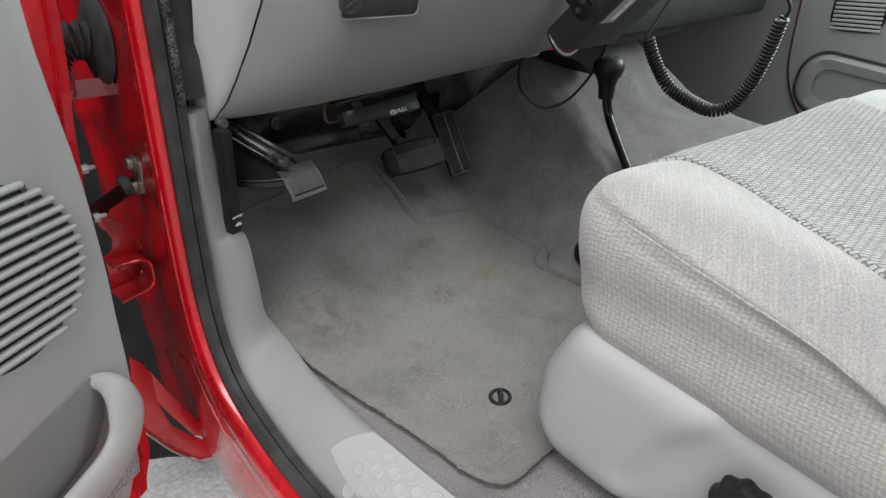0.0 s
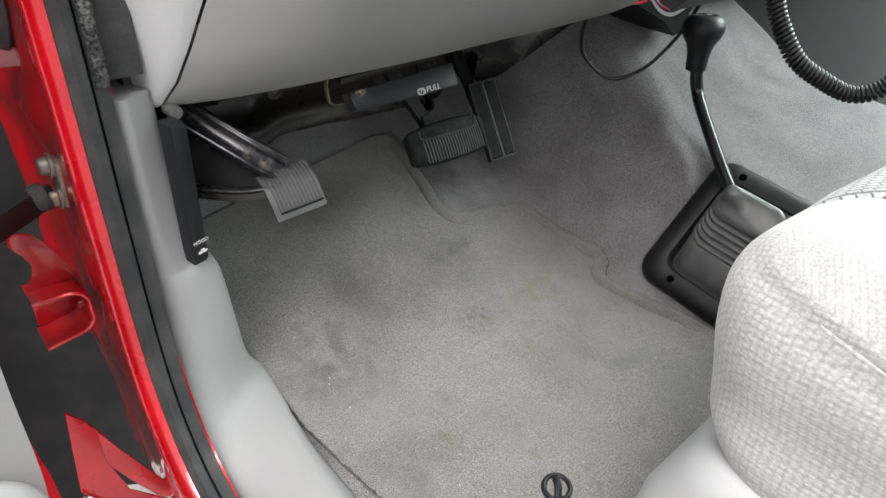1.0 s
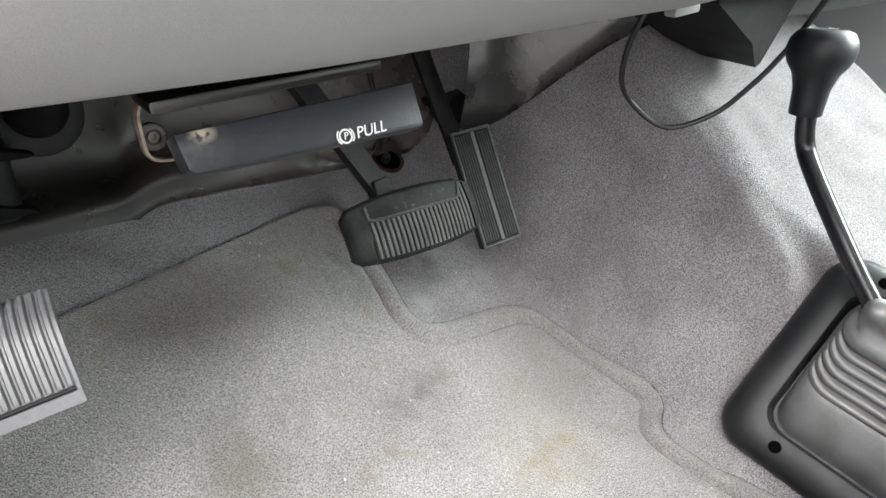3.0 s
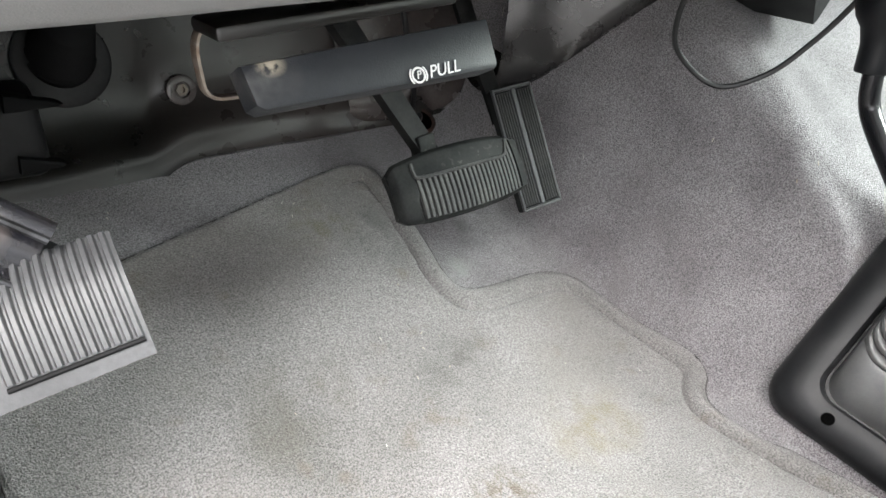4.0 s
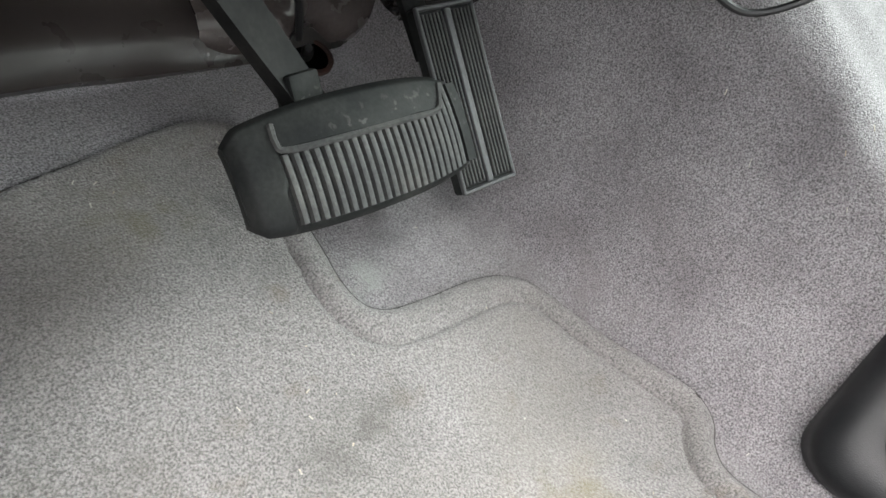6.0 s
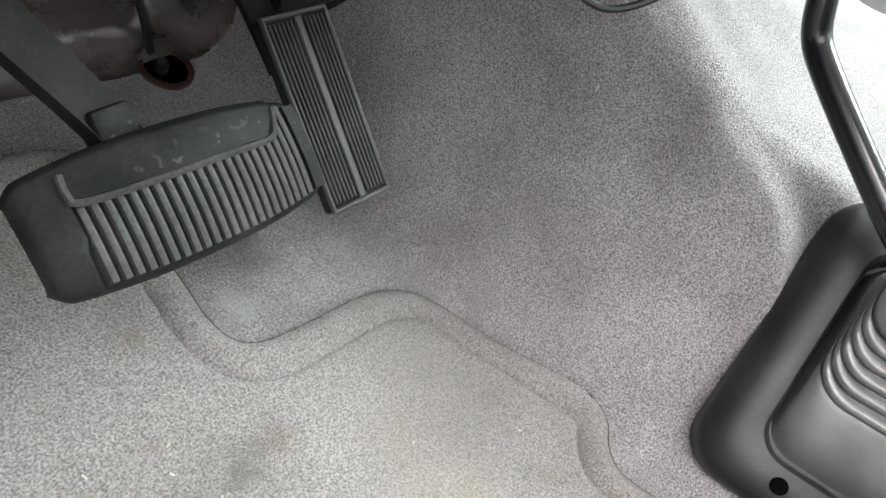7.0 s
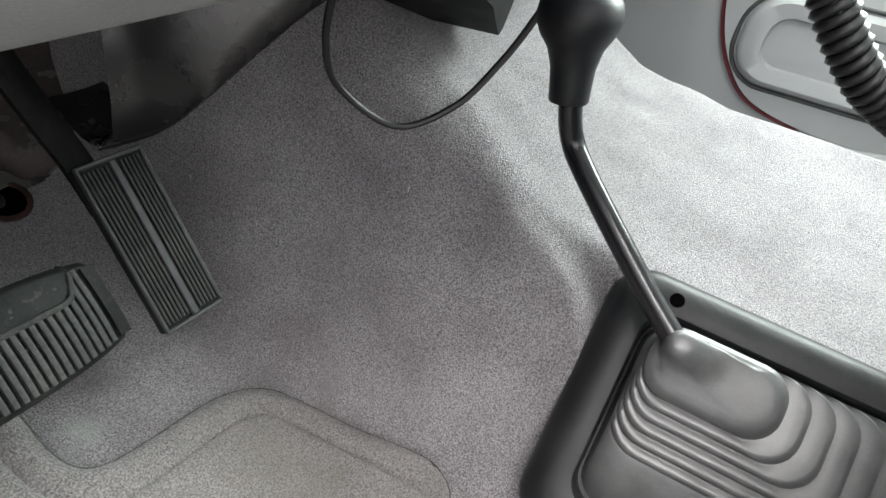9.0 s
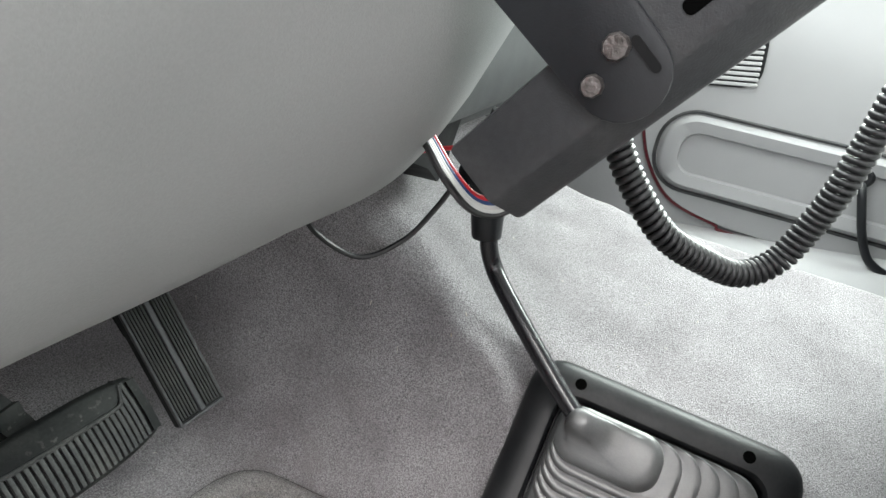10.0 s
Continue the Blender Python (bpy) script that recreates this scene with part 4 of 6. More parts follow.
part("web", loft(rings, web), DUCT, ebr, "black steel web between the arms", smooth=30)
part("side_plate", rbox((0.004, 0.10, 0.11), pose(0.331, 0.745, 0.80, 0, 0, -4), 0.0015), STEEL_BLACK, ebr)

# hood release lever
hood = thing("hood_release_lever", "black hood release lever with white lettering", "lever", (0.318, 0.672, 0.71))
hmx = axes((0.319, 0.668, 0.776), (0.96, 0.22, 0.04), (0.01, -0.1, 1))
part("handle", plate([(-0.0075, -0.066), (0.004, -0.066), (0.0070, -0.062), (0.0070, 0.062), (0.005, 0.066), (-0.0075, 0.066)], 0.016, hmx @ pose(0, -0.008, 0, 90), 0.003), BLACK, hood)
part("pivot", lathe([(0.0055, -0.006), (0.006, 0.0), (0.0055, 0.006)], axes((0.3235, 0.674, 0.8455), (1, 0.2, 0), (-0.2, 1, 0.2)), 12), SILVER, hood)
front = hmx @ pose(0, -0.0084, 0, 90)
part("lettering", text_mesh("HOOD", 0.0048, front @ pose(0.0005, -0.043, 0.0002)), WHITE_INK, hood, "white HOOD lettering")
car = [(0.75 * a, 0.75 * b) for a, b in ((-0.006, -0.002), (-0.0055, 0.0005), (-0.003, 0.001), (-0.0015, 0.003), (0.0025, 0.003), (0.004, 0.001), (0.006, 0.0005), (0.006, -0.002), (0.0045, -0.002), (0.003, -0.0034), (0.0015, -0.002), (-0.002, -0.002), (-0.0035, -0.0034), (-0.0048, -0.002))]
part("symbol", plate(car, 0.0006, front @ pose(0.0005, -0.053, 0.0006), 0), WHITE_INK, hood, "white car symbol")

# parking brake release handle with PULL
pull = thing("parking_brake_release", "black pull handle for the parking brake, scuffed at one end", "handle", (0.53, 0.65, 0.83))
HANDLE = material("scuffed blue-black plastic", (0.0115, 0.013, 0.016), 0.42, spec=0.3, grain=0.1, bump=0.3, bump_scale=1300, stain=0.25, stain_scale=16, stain_color=(0.019, 0.020, 0.023), dist=0.0005)
spot(HANDLE, (0.488, 0, 0.8270), (0.017, 0, 0.013), (0.075, 0.074, 0.073), 0.8, 90, 0.30, 0.62)
spot(HANDLE, (0.4935, 0, 0.8310), (0.0065, 0, 0.0042), (0.33, 0.29, 0.225), 0.95, 300, 0.36, 0.52)
pm = axes((0.535, 0.6560, 0.8265), (0.122, -0.010, 0.011), (0, 0.42, 0.9))
pf = pm @ pose(0, -0.0003, 0, 90)
part("handle", plate([(-0.0515, -0.0045), (-0.0485, -0.0070), (0.0660, -0.0122), (0.0680, -0.0100), (0.0685, 0.0112), (-0.0530, 0.0112)], 0.016, pf @ pose(0, 0, -0.0003), 0.0016), HANDLE, pull)
part("lettering", text_mesh("PULL", 0.0078, pf @ pose(0.0365, -0.0072, 0.0002), 0.0002, 0.25), WHITE_INK, pull, "white PULL lettering")
symbol = part("symbol", tube([pf @ Vector((0.0225 + 0.0032 * math.cos(a), 0.0032 * math.sin(a) - 0.0072, 0.0002)) for a in (2 * math.pi * i / 20 for i in range(21))], 0.0005, 6, caps=False), WHITE_INK, pull, "white ringed P symbol")
part("symbol_letter", text_mesh("P", 0.0050, pf @ pose(0.0225, -0.0072, 0.0002), 0.0002, 0.2), WHITE_INK, symbol)
for s in (-1, 1):
    part("symbol_arc", tube([pf @ Vector((0.0225 + 0.0044 * math.cos(a), 0.0044 * math.sin(a) - 0.0072, 0.0002)) for a in (radians((0 if s > 0 else 180) - 45 + 9 * i) for i in range(11))], 0.0004, 6), WHITE_INK, symbol)
part("bracket", flatbar([(0.516, 0.70, 0.8455), (0.494, 0.70, 0.8435), (0.483, 0.70, 0.840), (0.4795, 0.70, 0.833), (0.480, 0.70, 0.822), (0.4815, 0.70, 0.8145), (0.488, 0.70, 0.811), (0.506, 0.70, 0.811)], 0.006, 0.0020, (0, 1, 0)), WORN_EDGE, pull, "bare rusty steel bracket")
part("rail", rbox((0.11, 0.03, 0.006), pose(0.53, 0.675, 0.848, 0, -5, -5), 0.002), STEEL_BLACK, pull)

# ---------------------------------------------------------------- transfer case shifter
shift = thing("gear_shifter", "black gear shift lever with round knob and rubber boot", "gear shifter", (0.94, 0.43, 0.58))
H1, H2, H3 = Vector((0.8823, 0.509, 0.5351)), Vector((0.9957, 0.4948, 0.6588)), Vector((0.9990, 0.349, 0.6290))
sx = (H3 - H2).normalized()
up = (H2 - H1).cross(H3 - H2)
if up.z < 0:
    up = -up
up.normalize()
sy = up.cross(sx)
sm = Matrix((sx, sy, up)).transposed().to_4x4()
sm.translation = H2 + (H3 - H2) / 2 + (H1 - H2) / 2 - up * 0.0068
PL, PW = 0.245, 0.205
base = bmesh.new()
def plate_ring(w, h, r, z, dx=0, dy=0):
    return [sm @ Vector((x + dx, y + dy, z)) for x, y in rounded_rect(w, h, r, 6)]
base_plate = part("base_plate", loft([plate_ring(PL, PW, 0.028, -0.03), plate_ring(PL, PW, 0.030, -0.010), plate_ring(PL - 0.003, PW - 0.003, 0.029, -0.0045), plate_ring(PL - 0.009, PW - 0.009, 0.027, 0.0005), plate_ring(PL - 0.018, PW - 0.018, 0.025, 0.004), plate_ring(PL - 0.030, PW - 0.030, 0.022, 0.0062), plate_ring(PL - 0.046, PW - 0.046, 0.02, 0.0072),
    plate_ring(PL - 0.058, PW - 0.058, 0.02, 0.0062), plate_ring(PL - 0.063, PW - 0.063, 0.02, 0.003), plate_ring(PL - 0.066, PW - 0.066, 0.02, -0.012)]), BLACK_MATT, shift, smooth=35)
for h in (H1, H2, H3, H3 + H1 - H2):
    p = sm.inverted() @ h
    part("screw_hole", lathe([(0.0052, -0.001), (0.0052, 0.0004), (0.0005, 0.0004)], sm @ pose(p.x, p.y, 0.0068), 20), HOLE, base_plate)
# boot: a smooth riser, folds that step back one below the other, and a flat cap round the rod
def boot_ring(x0, x1, y0, y1, r, z):
    return plate_ring(x1 - x0, y1 - y0, r, z, (x0 + x1) / 2, (y0 + y1) / 2)
rings = [boot_ring(-0.0940, 0.0940, -0.0740, 0.0740, 0.024, -0.0155), boot_ring(-0.0880, 0.0880, -0.0680, 0.0680, 0.020, -0.014), boot_ring(-0.087, 0.0875, -0.064, 0.068, 0.020, -0.004), boot_ring(-0.0865, 0.087, -0.050, 0.067, 0.022, 0.002), boot_ring(-0.0865, 0.087, -0.032, 0.067, 0.022, 0.0105)]
FOLDS = 5
for i in range(FOLDS + 1):
    f = i / FOLDS
    x0, x1, y0, y1 = -0.086 + 0.003 * f, 0.086 - 0.082 * f, -0.026 + 0.043 * f, 0.066 - 0.002 * f
    z, r = 0.0120 + 0.014 * f, 0.024 - 0.004 * f
    if i < FOLDS:
        rings += [boot_ring(x0, x1, y0, y1, r, z - 0.0012), boot_ring(x0 - 0.0015, x1 + 0.0015, y0 - 0.0015, y1, r, z + 0.0004), boot_ring(x0 - 0.0012, x1 + 0.001, y0 - 0.001, y1, r, z + 0.0022),
                  boot_ring(x0, x1 - 0.003, y0 + 0.0022, y1, r, z + 0.0032), boot_ring(x0 + 0.001, x1 - 0.011, y0 + 0.005, y1, r, z + 0.0016)]
    else:
        rings += [boot_ring(x0, x1, y0, y1, r, z - 0.0012), boot_ring(x0 - 0.0015, x1 + 0.0015, y0 - 0.0015, y1 + 0.001, r, z + 0.0015), boot_ring(x0 - 0.001, x1 + 0.001, y0 - 0.001, y1, r, z + 0.0045), boot_ring(x0 + 0.004, x1 - 0.004, y0 + 0.004, y1 - 0.003, r * 0.9, z + 0.0066),
                  boot_ring(x0 + 0.007, x1 - 0.010, y0 + 0.008, y1 - 0.006, r * 0.8, z + 0.0076),
                  boot_ring(-0.0795, -0.034, 0.033, 0.0605, 0.012, z + 0.0086), boot_ring(-0.0800, -0.046, 0.038, 0.0605, 0.011, z + 0.0112), boot_ring(-0.0795, -0.056, 0.040, 0.0605, 0.010, z + 0.0158), boot_ring(-0.0780, -0.061, 0.043, 0.0585, 0.0075, z + 0.0188), boot_ring(-0.0740, -0.066, 0.047, 0.0545, 0.0035, z + 0.0198)]
part("boot", loft(rings), BOOT, shift, "ribbed rubber boot", smooth=60)
rod = spline([(0.955, 0.492, 0.656), (0.965, 0.514, 0.676), (0.981, 0.551, 0.714), (0.993, 0.577, 0.742), (0.998, 0.587, 0.756), (0.995, 0.591, 0.774), (0.991, 0.593, 0.805)], 5)
part("lever", tube(rod, 0.0082, 14), ROD, shift, "glossy black bent steel rod")
km = axes((0.9915, 0.593, 0.7845), (1, 0, 0), (-0.03, 0.02, 1))
knob = part("knob", lathe([(0.0128, 0.0), (0.0134, 0.0015), (0.0138, 0.010), (0.0146, 0.022), (0.0180, 0.034), (0.0235, 0.042), (0.0265, 0.050), (0.0268, 0.056), (0.0255, 0.062), (0.0215, 0.068), (0.015, 0.0705), (0.0145, 0.0700), (0.001, 0.0705)], km, 32), BLACK, shift, "black plastic knob", smooth=50)
part("knob_lettering", text_mesh("4L", 0.008, km @ pose(0.004, -0.003, 0.0708, 0, 0, -40)), WHITE_INK, knob, "small white markings")

# ---------------------------------------------------------------- seat
def rounded_block(lo, hi, r, n=(16, 16, 8), shape=None):
    """A cushion: a box with a wide radius, then shaped."""
    b = bmesh.new()
    lo, hi = Vector(lo), Vector(hi)
    c, half = (lo + hi) / 2, (hi - lo) / 2
    grid = {}
    def vert(i, j, k):
        key = (i, j, k)
        if key not in grid:
            q = Vector(((2 * i / n[0] - 1) * half.x, (2 * j / n[1] - 1) * half.y, (2 * k / n[2] - 1) * half.z))
            core = Vector([max(-h + r, min(h - r, a)) for a, h in zip(q, half)])
            d = q - core
            if d.length > 1e-6:
                big = max(abs(a) for a in d)
                q = core + d.normalized() * big
            p = q + c
            grid[key] = b.verts.new(shape(p) if shape else p)
        return grid[key]
    for ax in range(3):
        u, v = [(1, 2), (0, 2), (0, 1)][ax]
        for s in (0, n[ax]):
            for i in range(n[u]):
                for j in range(n[v]):
                    ks = []
                    for a, d in ((i, j), (i + 1, j), (i + 1, j + 1), (i, j + 1)):
                        k = [0, 0, 0]
                        k[ax], k[u], k[v] = s, a, d
                        ks.append(vert(*k))
                    b.faces.new(ks)
    return b


def knit(name, color, width, row, gap, dark, depth, turns, pale=0.86):
    """Woven cloth: short pale threads in staggered rows between darker gaps; turns lay the rows on the surface."""
    m = material(name, color, 0.95, grain=0.16, grain_scale=600, bump=0.3, bump_scale=900, stain=0.14, stain_scale=8, sheen=0.3, dist=0.002, spec=0.15)
    nt = m.node_tree
    co = nt.nodes.new("ShaderNodeTexCoord").outputs["Object"]
    laid = co
    for turn in turns:
        mp = nt.nodes.new("ShaderNodeMapping")
        mp.inputs["Rotation"].default_value = [radians(a) for a in turn]
        nt.links.new(laid, mp.inputs["Vector"])
        laid = mp.outputs[0]
    ns = nt.nodes.new("ShaderNodeTexNoise")
    ns.inputs["Scale"].default_value = 160
    wob = nt.nodes.new("ShaderNodeMix")
    wob.data_type, wob.blend_type = "RGBA", "LINEAR_LIGHT"
    wob.inputs["Factor"].default_value = row * 0.22
    br = nt.nodes.new("ShaderNodeTexBrick")
    br.inputs["Color1"].default_value, br.inputs["Color2"].default_value, br.inputs["Mortar"].default_value = (1.08, 1.07, 1.06, 1), (pale, pale + 0.01, pale + 0.02, 1), (dark, dark + 0.02, dark + 0.04, 1)
    br.inputs["Scale"].default_value, br.inputs["Mortar Size"].default_value, br.inputs["Mortar Smooth"].default_value = 1.0, gap, 0.6
    br.inputs["Brick Width"].default_value, br.inputs["Row Height"].default_value = width, row
    nt.links.new(co, ns.inputs["Vector"])
    nt.links.new(laid, wob.inputs["A"])
    nt.links.new(ns.outputs["Color"], wob.inputs["B"])
    nt.links.new(wob.outputs["Result"], br.inputs["Vector"])
    bs = nt.nodes["Principled BSDF"]
    mx = nt.nodes.new("ShaderNodeMix")
    mx.data_type, mx.blend_type = "RGBA", "MULTIPLY"
    mx.inputs["Factor"].default_value = 1.0
    nt.links.new(bs.inputs["Base Color"].links[0].from_socket, mx.inputs["A"])
    nt.links.new(br.outputs["Color"], mx.inputs["B"])
    nt.links.new(mx.outputs["Result"], bs.inputs["Base Color"])
    old = next(n for n in nt.nodes if n.type == "BUMP")
    b2 = nt.nodes.new("ShaderNodeBump")
    b2.invert = True
    b2.inputs["Strength"].default_value, b2.inputs["Distance"].default_value = depth, 0.0014
    nt.links.new(br.outputs["Fac"], b2.inputs["Height"])
    nt.links.new(old.outputs[0], b2.inputs["Normal"])
    nt.links.new(b2.outputs[0], bs.inputs["Normal"])
    return m


def dotted(name, color, pitch, dark, depth):
    """Fine knitted cloth: a lattice of small raised stitches."""
    m = material(name, color, 0.95, grain=0.14, grain_scale=600, bump=0.3, bump_scale=900, stain=0.14, stain_scale=8, sheen=0.3, dist=0.002, spec=0.15)
    nt = m.node_tree
    mp = nt.nodes.new("ShaderNodeMapping")
    mp.inputs["Rotation"].default_value = (radians(8), radians(28), radians(12))
    mp.inputs["Scale"].default_value = (1.0, 0.72, 1.25)
    nt.links.new(nt.nodes.new("ShaderNodeTexCoord").outputs["Object"], mp.inputs["Vector"])
    vo = nt.nodes.new("ShaderNodeTexVoronoi")
    vo.inputs["Scale"].default_value, vo.inputs["Randomness"].default_value = 1 / pitch, 0.22
    nt.links.new(mp.outputs[0], vo.inputs["Vector"])
    rg = nt.nodes.new("ShaderNodeMapRange")
    rg.inputs["From Min"].default_value, rg.inputs["From Max"].default_value = 0.25, 0.75
    rg.inputs["To Min"].default_value, rg.inputs["To Max"].default_value = 1.06, dark
    nt.links.new(vo.outputs["Distance"], rg.inputs["Value"])
    bs = nt.nodes["Principled BSDF"]
    mx = nt.nodes.new("ShaderNodeMix")
    mx.data_type, mx.blend_type = "RGBA", "MULTIPLY"
    mx.inputs["Factor"].default_value = 1.0
    nt.links.new(bs.inputs["Base Color"].links[0].from_socket, mx.inputs["A"])
    nt.links.new(rg.outputs["Result"], mx.inputs["B"])
    nt.links.new(mx.outputs["Result"], bs.inputs["Base Color"])
    old = next(n for n in nt.nodes if n.type == "BUMP")
    b2 = nt.nodes.new("ShaderNodeBump")
    b2.inputs["Strength"].default_value, b2.inputs["Distance"].default_value = depth, 0.0014
    nt.links.new(rg.outputs["Result"], b2.inputs["Height"])
    nt.links.new(old.outputs[0], b2.inputs["Normal"])
    nt.links.new(b2.outputs[0], bs.inputs["Normal"])
    return m


CLOTH = dotted("seat side cloth", (0.44, 0.432, 0.420), 0.0034, 0.72, 0.5)
CLOTH_TOP = knit("seat bolster cloth", (0.40, 0.394, 0.386), 0.030, 0.0036, 0.0005, 0.90, 0.2, ((0, 0, -30),), 0.95)
INSERT = knit("seat insert cloth", (0.46, 0.46, 0.458), 0.0095, 0.0048, 0.0011, 0.34, 0.8, ((0, 0, 40),), 0.82)
seat = thing("bench_seat", "light grey cloth bench seat with woven centre panel", "seat", (0.75, 0.0, 0.5))
TILTED = pose(0.013, 0.28, 0.703) @ pose(0, 0, 0, 9) @ pose(0, -0.28, -0.70)
def seam_z(y):
    """Height of the sewn ridge along the seat's outer side."""
    return 0.829 - 0.13 * (0.287 - y) - 0.9 * max(0, 0.10 - y) ** 1.6
def cushion(p):
    x, y, z = p
    top = min(max((z - 0.78) / 0.06, 0), 1)
    z += 0.004 * top * math.exp(-((x - 0.52) / 0.05) ** 2) - 0.008 * top * math.exp(-((x - 0.75) / 0.2) ** 2)
    if x < 0.62:
        d = z - seam_z(y)
        w = max(0, 1 - (x - 0.452) / 0.10)
        ridge = math.exp(-(d / 0.0045) ** 2) - 0.8 * math.exp(-((d + 0.012) / 0.007) ** 2)
        x -= 0.0035 * w * ridge
        x -= 0.003 * w * math.sin(z * 70 + y * 11) * math.exp(-((z - 0.75) / 0.04) ** 2) - 0.016 * w * max(0, d) / 0.05
    y -= 0.09 * max(0, x - 0.62) if y > 0 else 0
    y -= 0.042 * max(0, 0.845 - z) / 0.17 + 0.010 * max(0, (0.77 - z) / 0.1) ** 1.5 if y > 0 else 0
    return TILTED @ Vector((x, y, z + 0.004 * noise.noise((x * 6, y * 6, z * 6))))
cushion_part = part("cushion", rounded_block((0.452, -0.36, 0.668), (1.19, 0.330, 0.842), 0.055, (70, 64, 44), cushion), CLOTH, seat, smooth=80)
cushion_part.data.materials.append(CLOTH_TOP)
untilt = TILTED.inverted()
for f in cushion_part.data.polygons:
    q = untilt @ f.center
    if q.z > seam_z(q.y) + 0.001 and q.y < 0.30:
        f.material_index = 1   # smooth velour above the sewn ridge
def insert_pt(u, v):
    y = -0.34 + v * 0.655
    xl = 0.490 + 0.62 * max(0, y - 0.05) - 0.4 * max(0, y - 0.21) - 1.2 * max(0, y - 0.275)
    xr = 0.985 + 0.25 * max(0, y - 0.16)
    x = xl + (xr - xl) * u
    edge = min(u / 0.02, (1 - u) / 0.02, (1 - v) / 0.025, 1)
    base = cushion(Vector((x, y, 0.787 + math.sqrt(0.055 ** 2 - max(0, y - 0.275) ** 2))))
    return base + Vector((0, 0, 0.0045 * math.sqrt(max(edge, 0)) - 0.001))
part("insert", solid_grid(insert_pt, [0, 0.005, 0.01, 0.015, 0.02] + span(0.05, 0.95, 28) + [0.98, 0.985, 0.99, 0.995, 1], span(0, 0.95, 30) + [0.965, 0.975, 0.98, 0.985, 0.99, 0.995, 1.0], 0.006), INSERT, cushion_part, "coarse woven centre panel", smooth=70)
seam = [cushion(Vector((0.4535 + 0.0, y, seam_z(y) - 0.001))) for y in span(-0.14, 0.26, 30)]
part("side_seam", tube(spline(seam, 2), 0.0011, 6), CLOTH, cushion_part, "sewn ridge along the side")
def val(p):
    x, y, z = p
    step = 1 / (1 + math.exp(-(y - 0.165 + (z - 0.60) * 0.3) * 150))
    return TILTED @ Vector((x + 0.018 * (1 - step) * (1 if x < 0.5 else 0), y - 0.02 * max(0, (z - 0.63) / 0.06) - 0.03 * max(0, (0.57 - z) / 0.05), z))
valance = part("valance", rounded_block((0.445, -0.36, 0.525), (0.60, 0.296, 0.703), 0.030, (12, 70, 14), val), GREY_LIGHT, seat, "pale grey plastic side cover", smooth=80)
kb = bmesh.new()
prof = []
for k, (z, s) in enumerate(((0, 1.0), (0.003, 1.04), (0.012, 1.0), (0.016, 0.93), (0.017, 0.6))):
    prof.append([(0.026 * s * (1 + 0.07 * math.cos(9 * a)) * math.cos(a), 0.026 * s * (1 + 0.07 * math.cos(9 * a)) * math.sin(a), z) for a in (2 * math.pi * i / 54 for i in range(54))])
loft([[Vector(q) for q in r] for r in prof], kb)
bmesh.ops.transform(kb, matrix=axes((0.459, 0.083, 0.613), (0, 1, 0.1), (-1, 0, 0)), verts=kb.verts)
part("adjuster_knob", kb, BLACK, valance, "black lobed adjuster knob")

seat2 = thing("passenger_seat", "light grey cloth passenger seat beside the driver's", "seat", (1.4, 0.0, 0.5))
part("cushion", rounded_block((1.20, -0.36, 0.64), (1.69, 0.150, 0.885), 0.06, (40, 40, 18), lambda p: TILTED @ Vector((p.x, p.y - 0.05 * max(0, 0.84 - p.z) / 0.17, p.z + 0.006 * noise.noise((p.x * 6, p.y * 6, p.z * 6))))), CLOTH_TOP, seat2, smooth=80)

# ---------------------------------------------------------------- passenger's side
pdoor = thing("passenger_door", "grey moulded door panel with map pocket and speaker grille", "door", (1.76, 0.1, 0.5))
PX = Matrix(((0, 0, -1, 1.72), (1, 0, 0, 0), (0, 1, 0, 0), (0, 0, 0, 1)))   # local x: forward, y: up, z: into the cab
panel = [(-0.44, 0.56), (0.30, 0.585), (0.40, 0.605), (0.478, 0.636), (0.520, 0.685), (0.545, 0.75), (0.552, 0.84), (0.55, 1.10), (-0.44, 1.10)]
part("panel", plate([(p.x, p.y) for p in spline([(a, b, 0) for a, b in panel[1:8]], 4)] + [(-0.44, 1.10), (-0.44, 0.56)], 0.05, PX, 0.012), GREY, pdoor)
part("edge_bead", tube([PX @ Vector((p.x + 0.003, p.y - 0.003, -0.006)) for p in spline([(a, b, 0) for a, b in panel[:8]], 5)], 0.0032, 8), MAROON, pdoor, "dark red door edge")
def pocket(w, h, r, z, dx=0, dy=0):
    return [PX @ (pose(0.285 + dx, 0.705 + dy, 0, 0, 0, 8) @ Vector((x, y, z))) for x, y in rounded_rect(w, h, r, 8)]
pocket_part = part("pocket", loft([pocket(0.47, 0.135, 0.058, 0.001), pocket(0.465, 0.13, 0.056, 0.010), pocket(0.45, 0.118, 0.05, 0.016), pocket(0.40, 0.078, 0.032, 0.012), pocket(0.395, 0.072, 0.03, 0.002)]), GREY, pdoor, "moulded map pocket", smooth=50)
part("pocket_groove", tube(pocket(0.482, 0.146, 0.064, 0.0) + pocket(0.482, 0.146, 0.064, 0.0)[:1], 0.0035, 6, caps=False), SEAL, pocket_part, "dark groove")
gb = part("grille_opening", plate(rounded_rect(0.11, 0.10, 0.03), 0.004, PX @ pose(0.428, 0.900, 0.0035), 0.001), BLACK_MATT, pdoor, "dark speaker opening")
slat = None
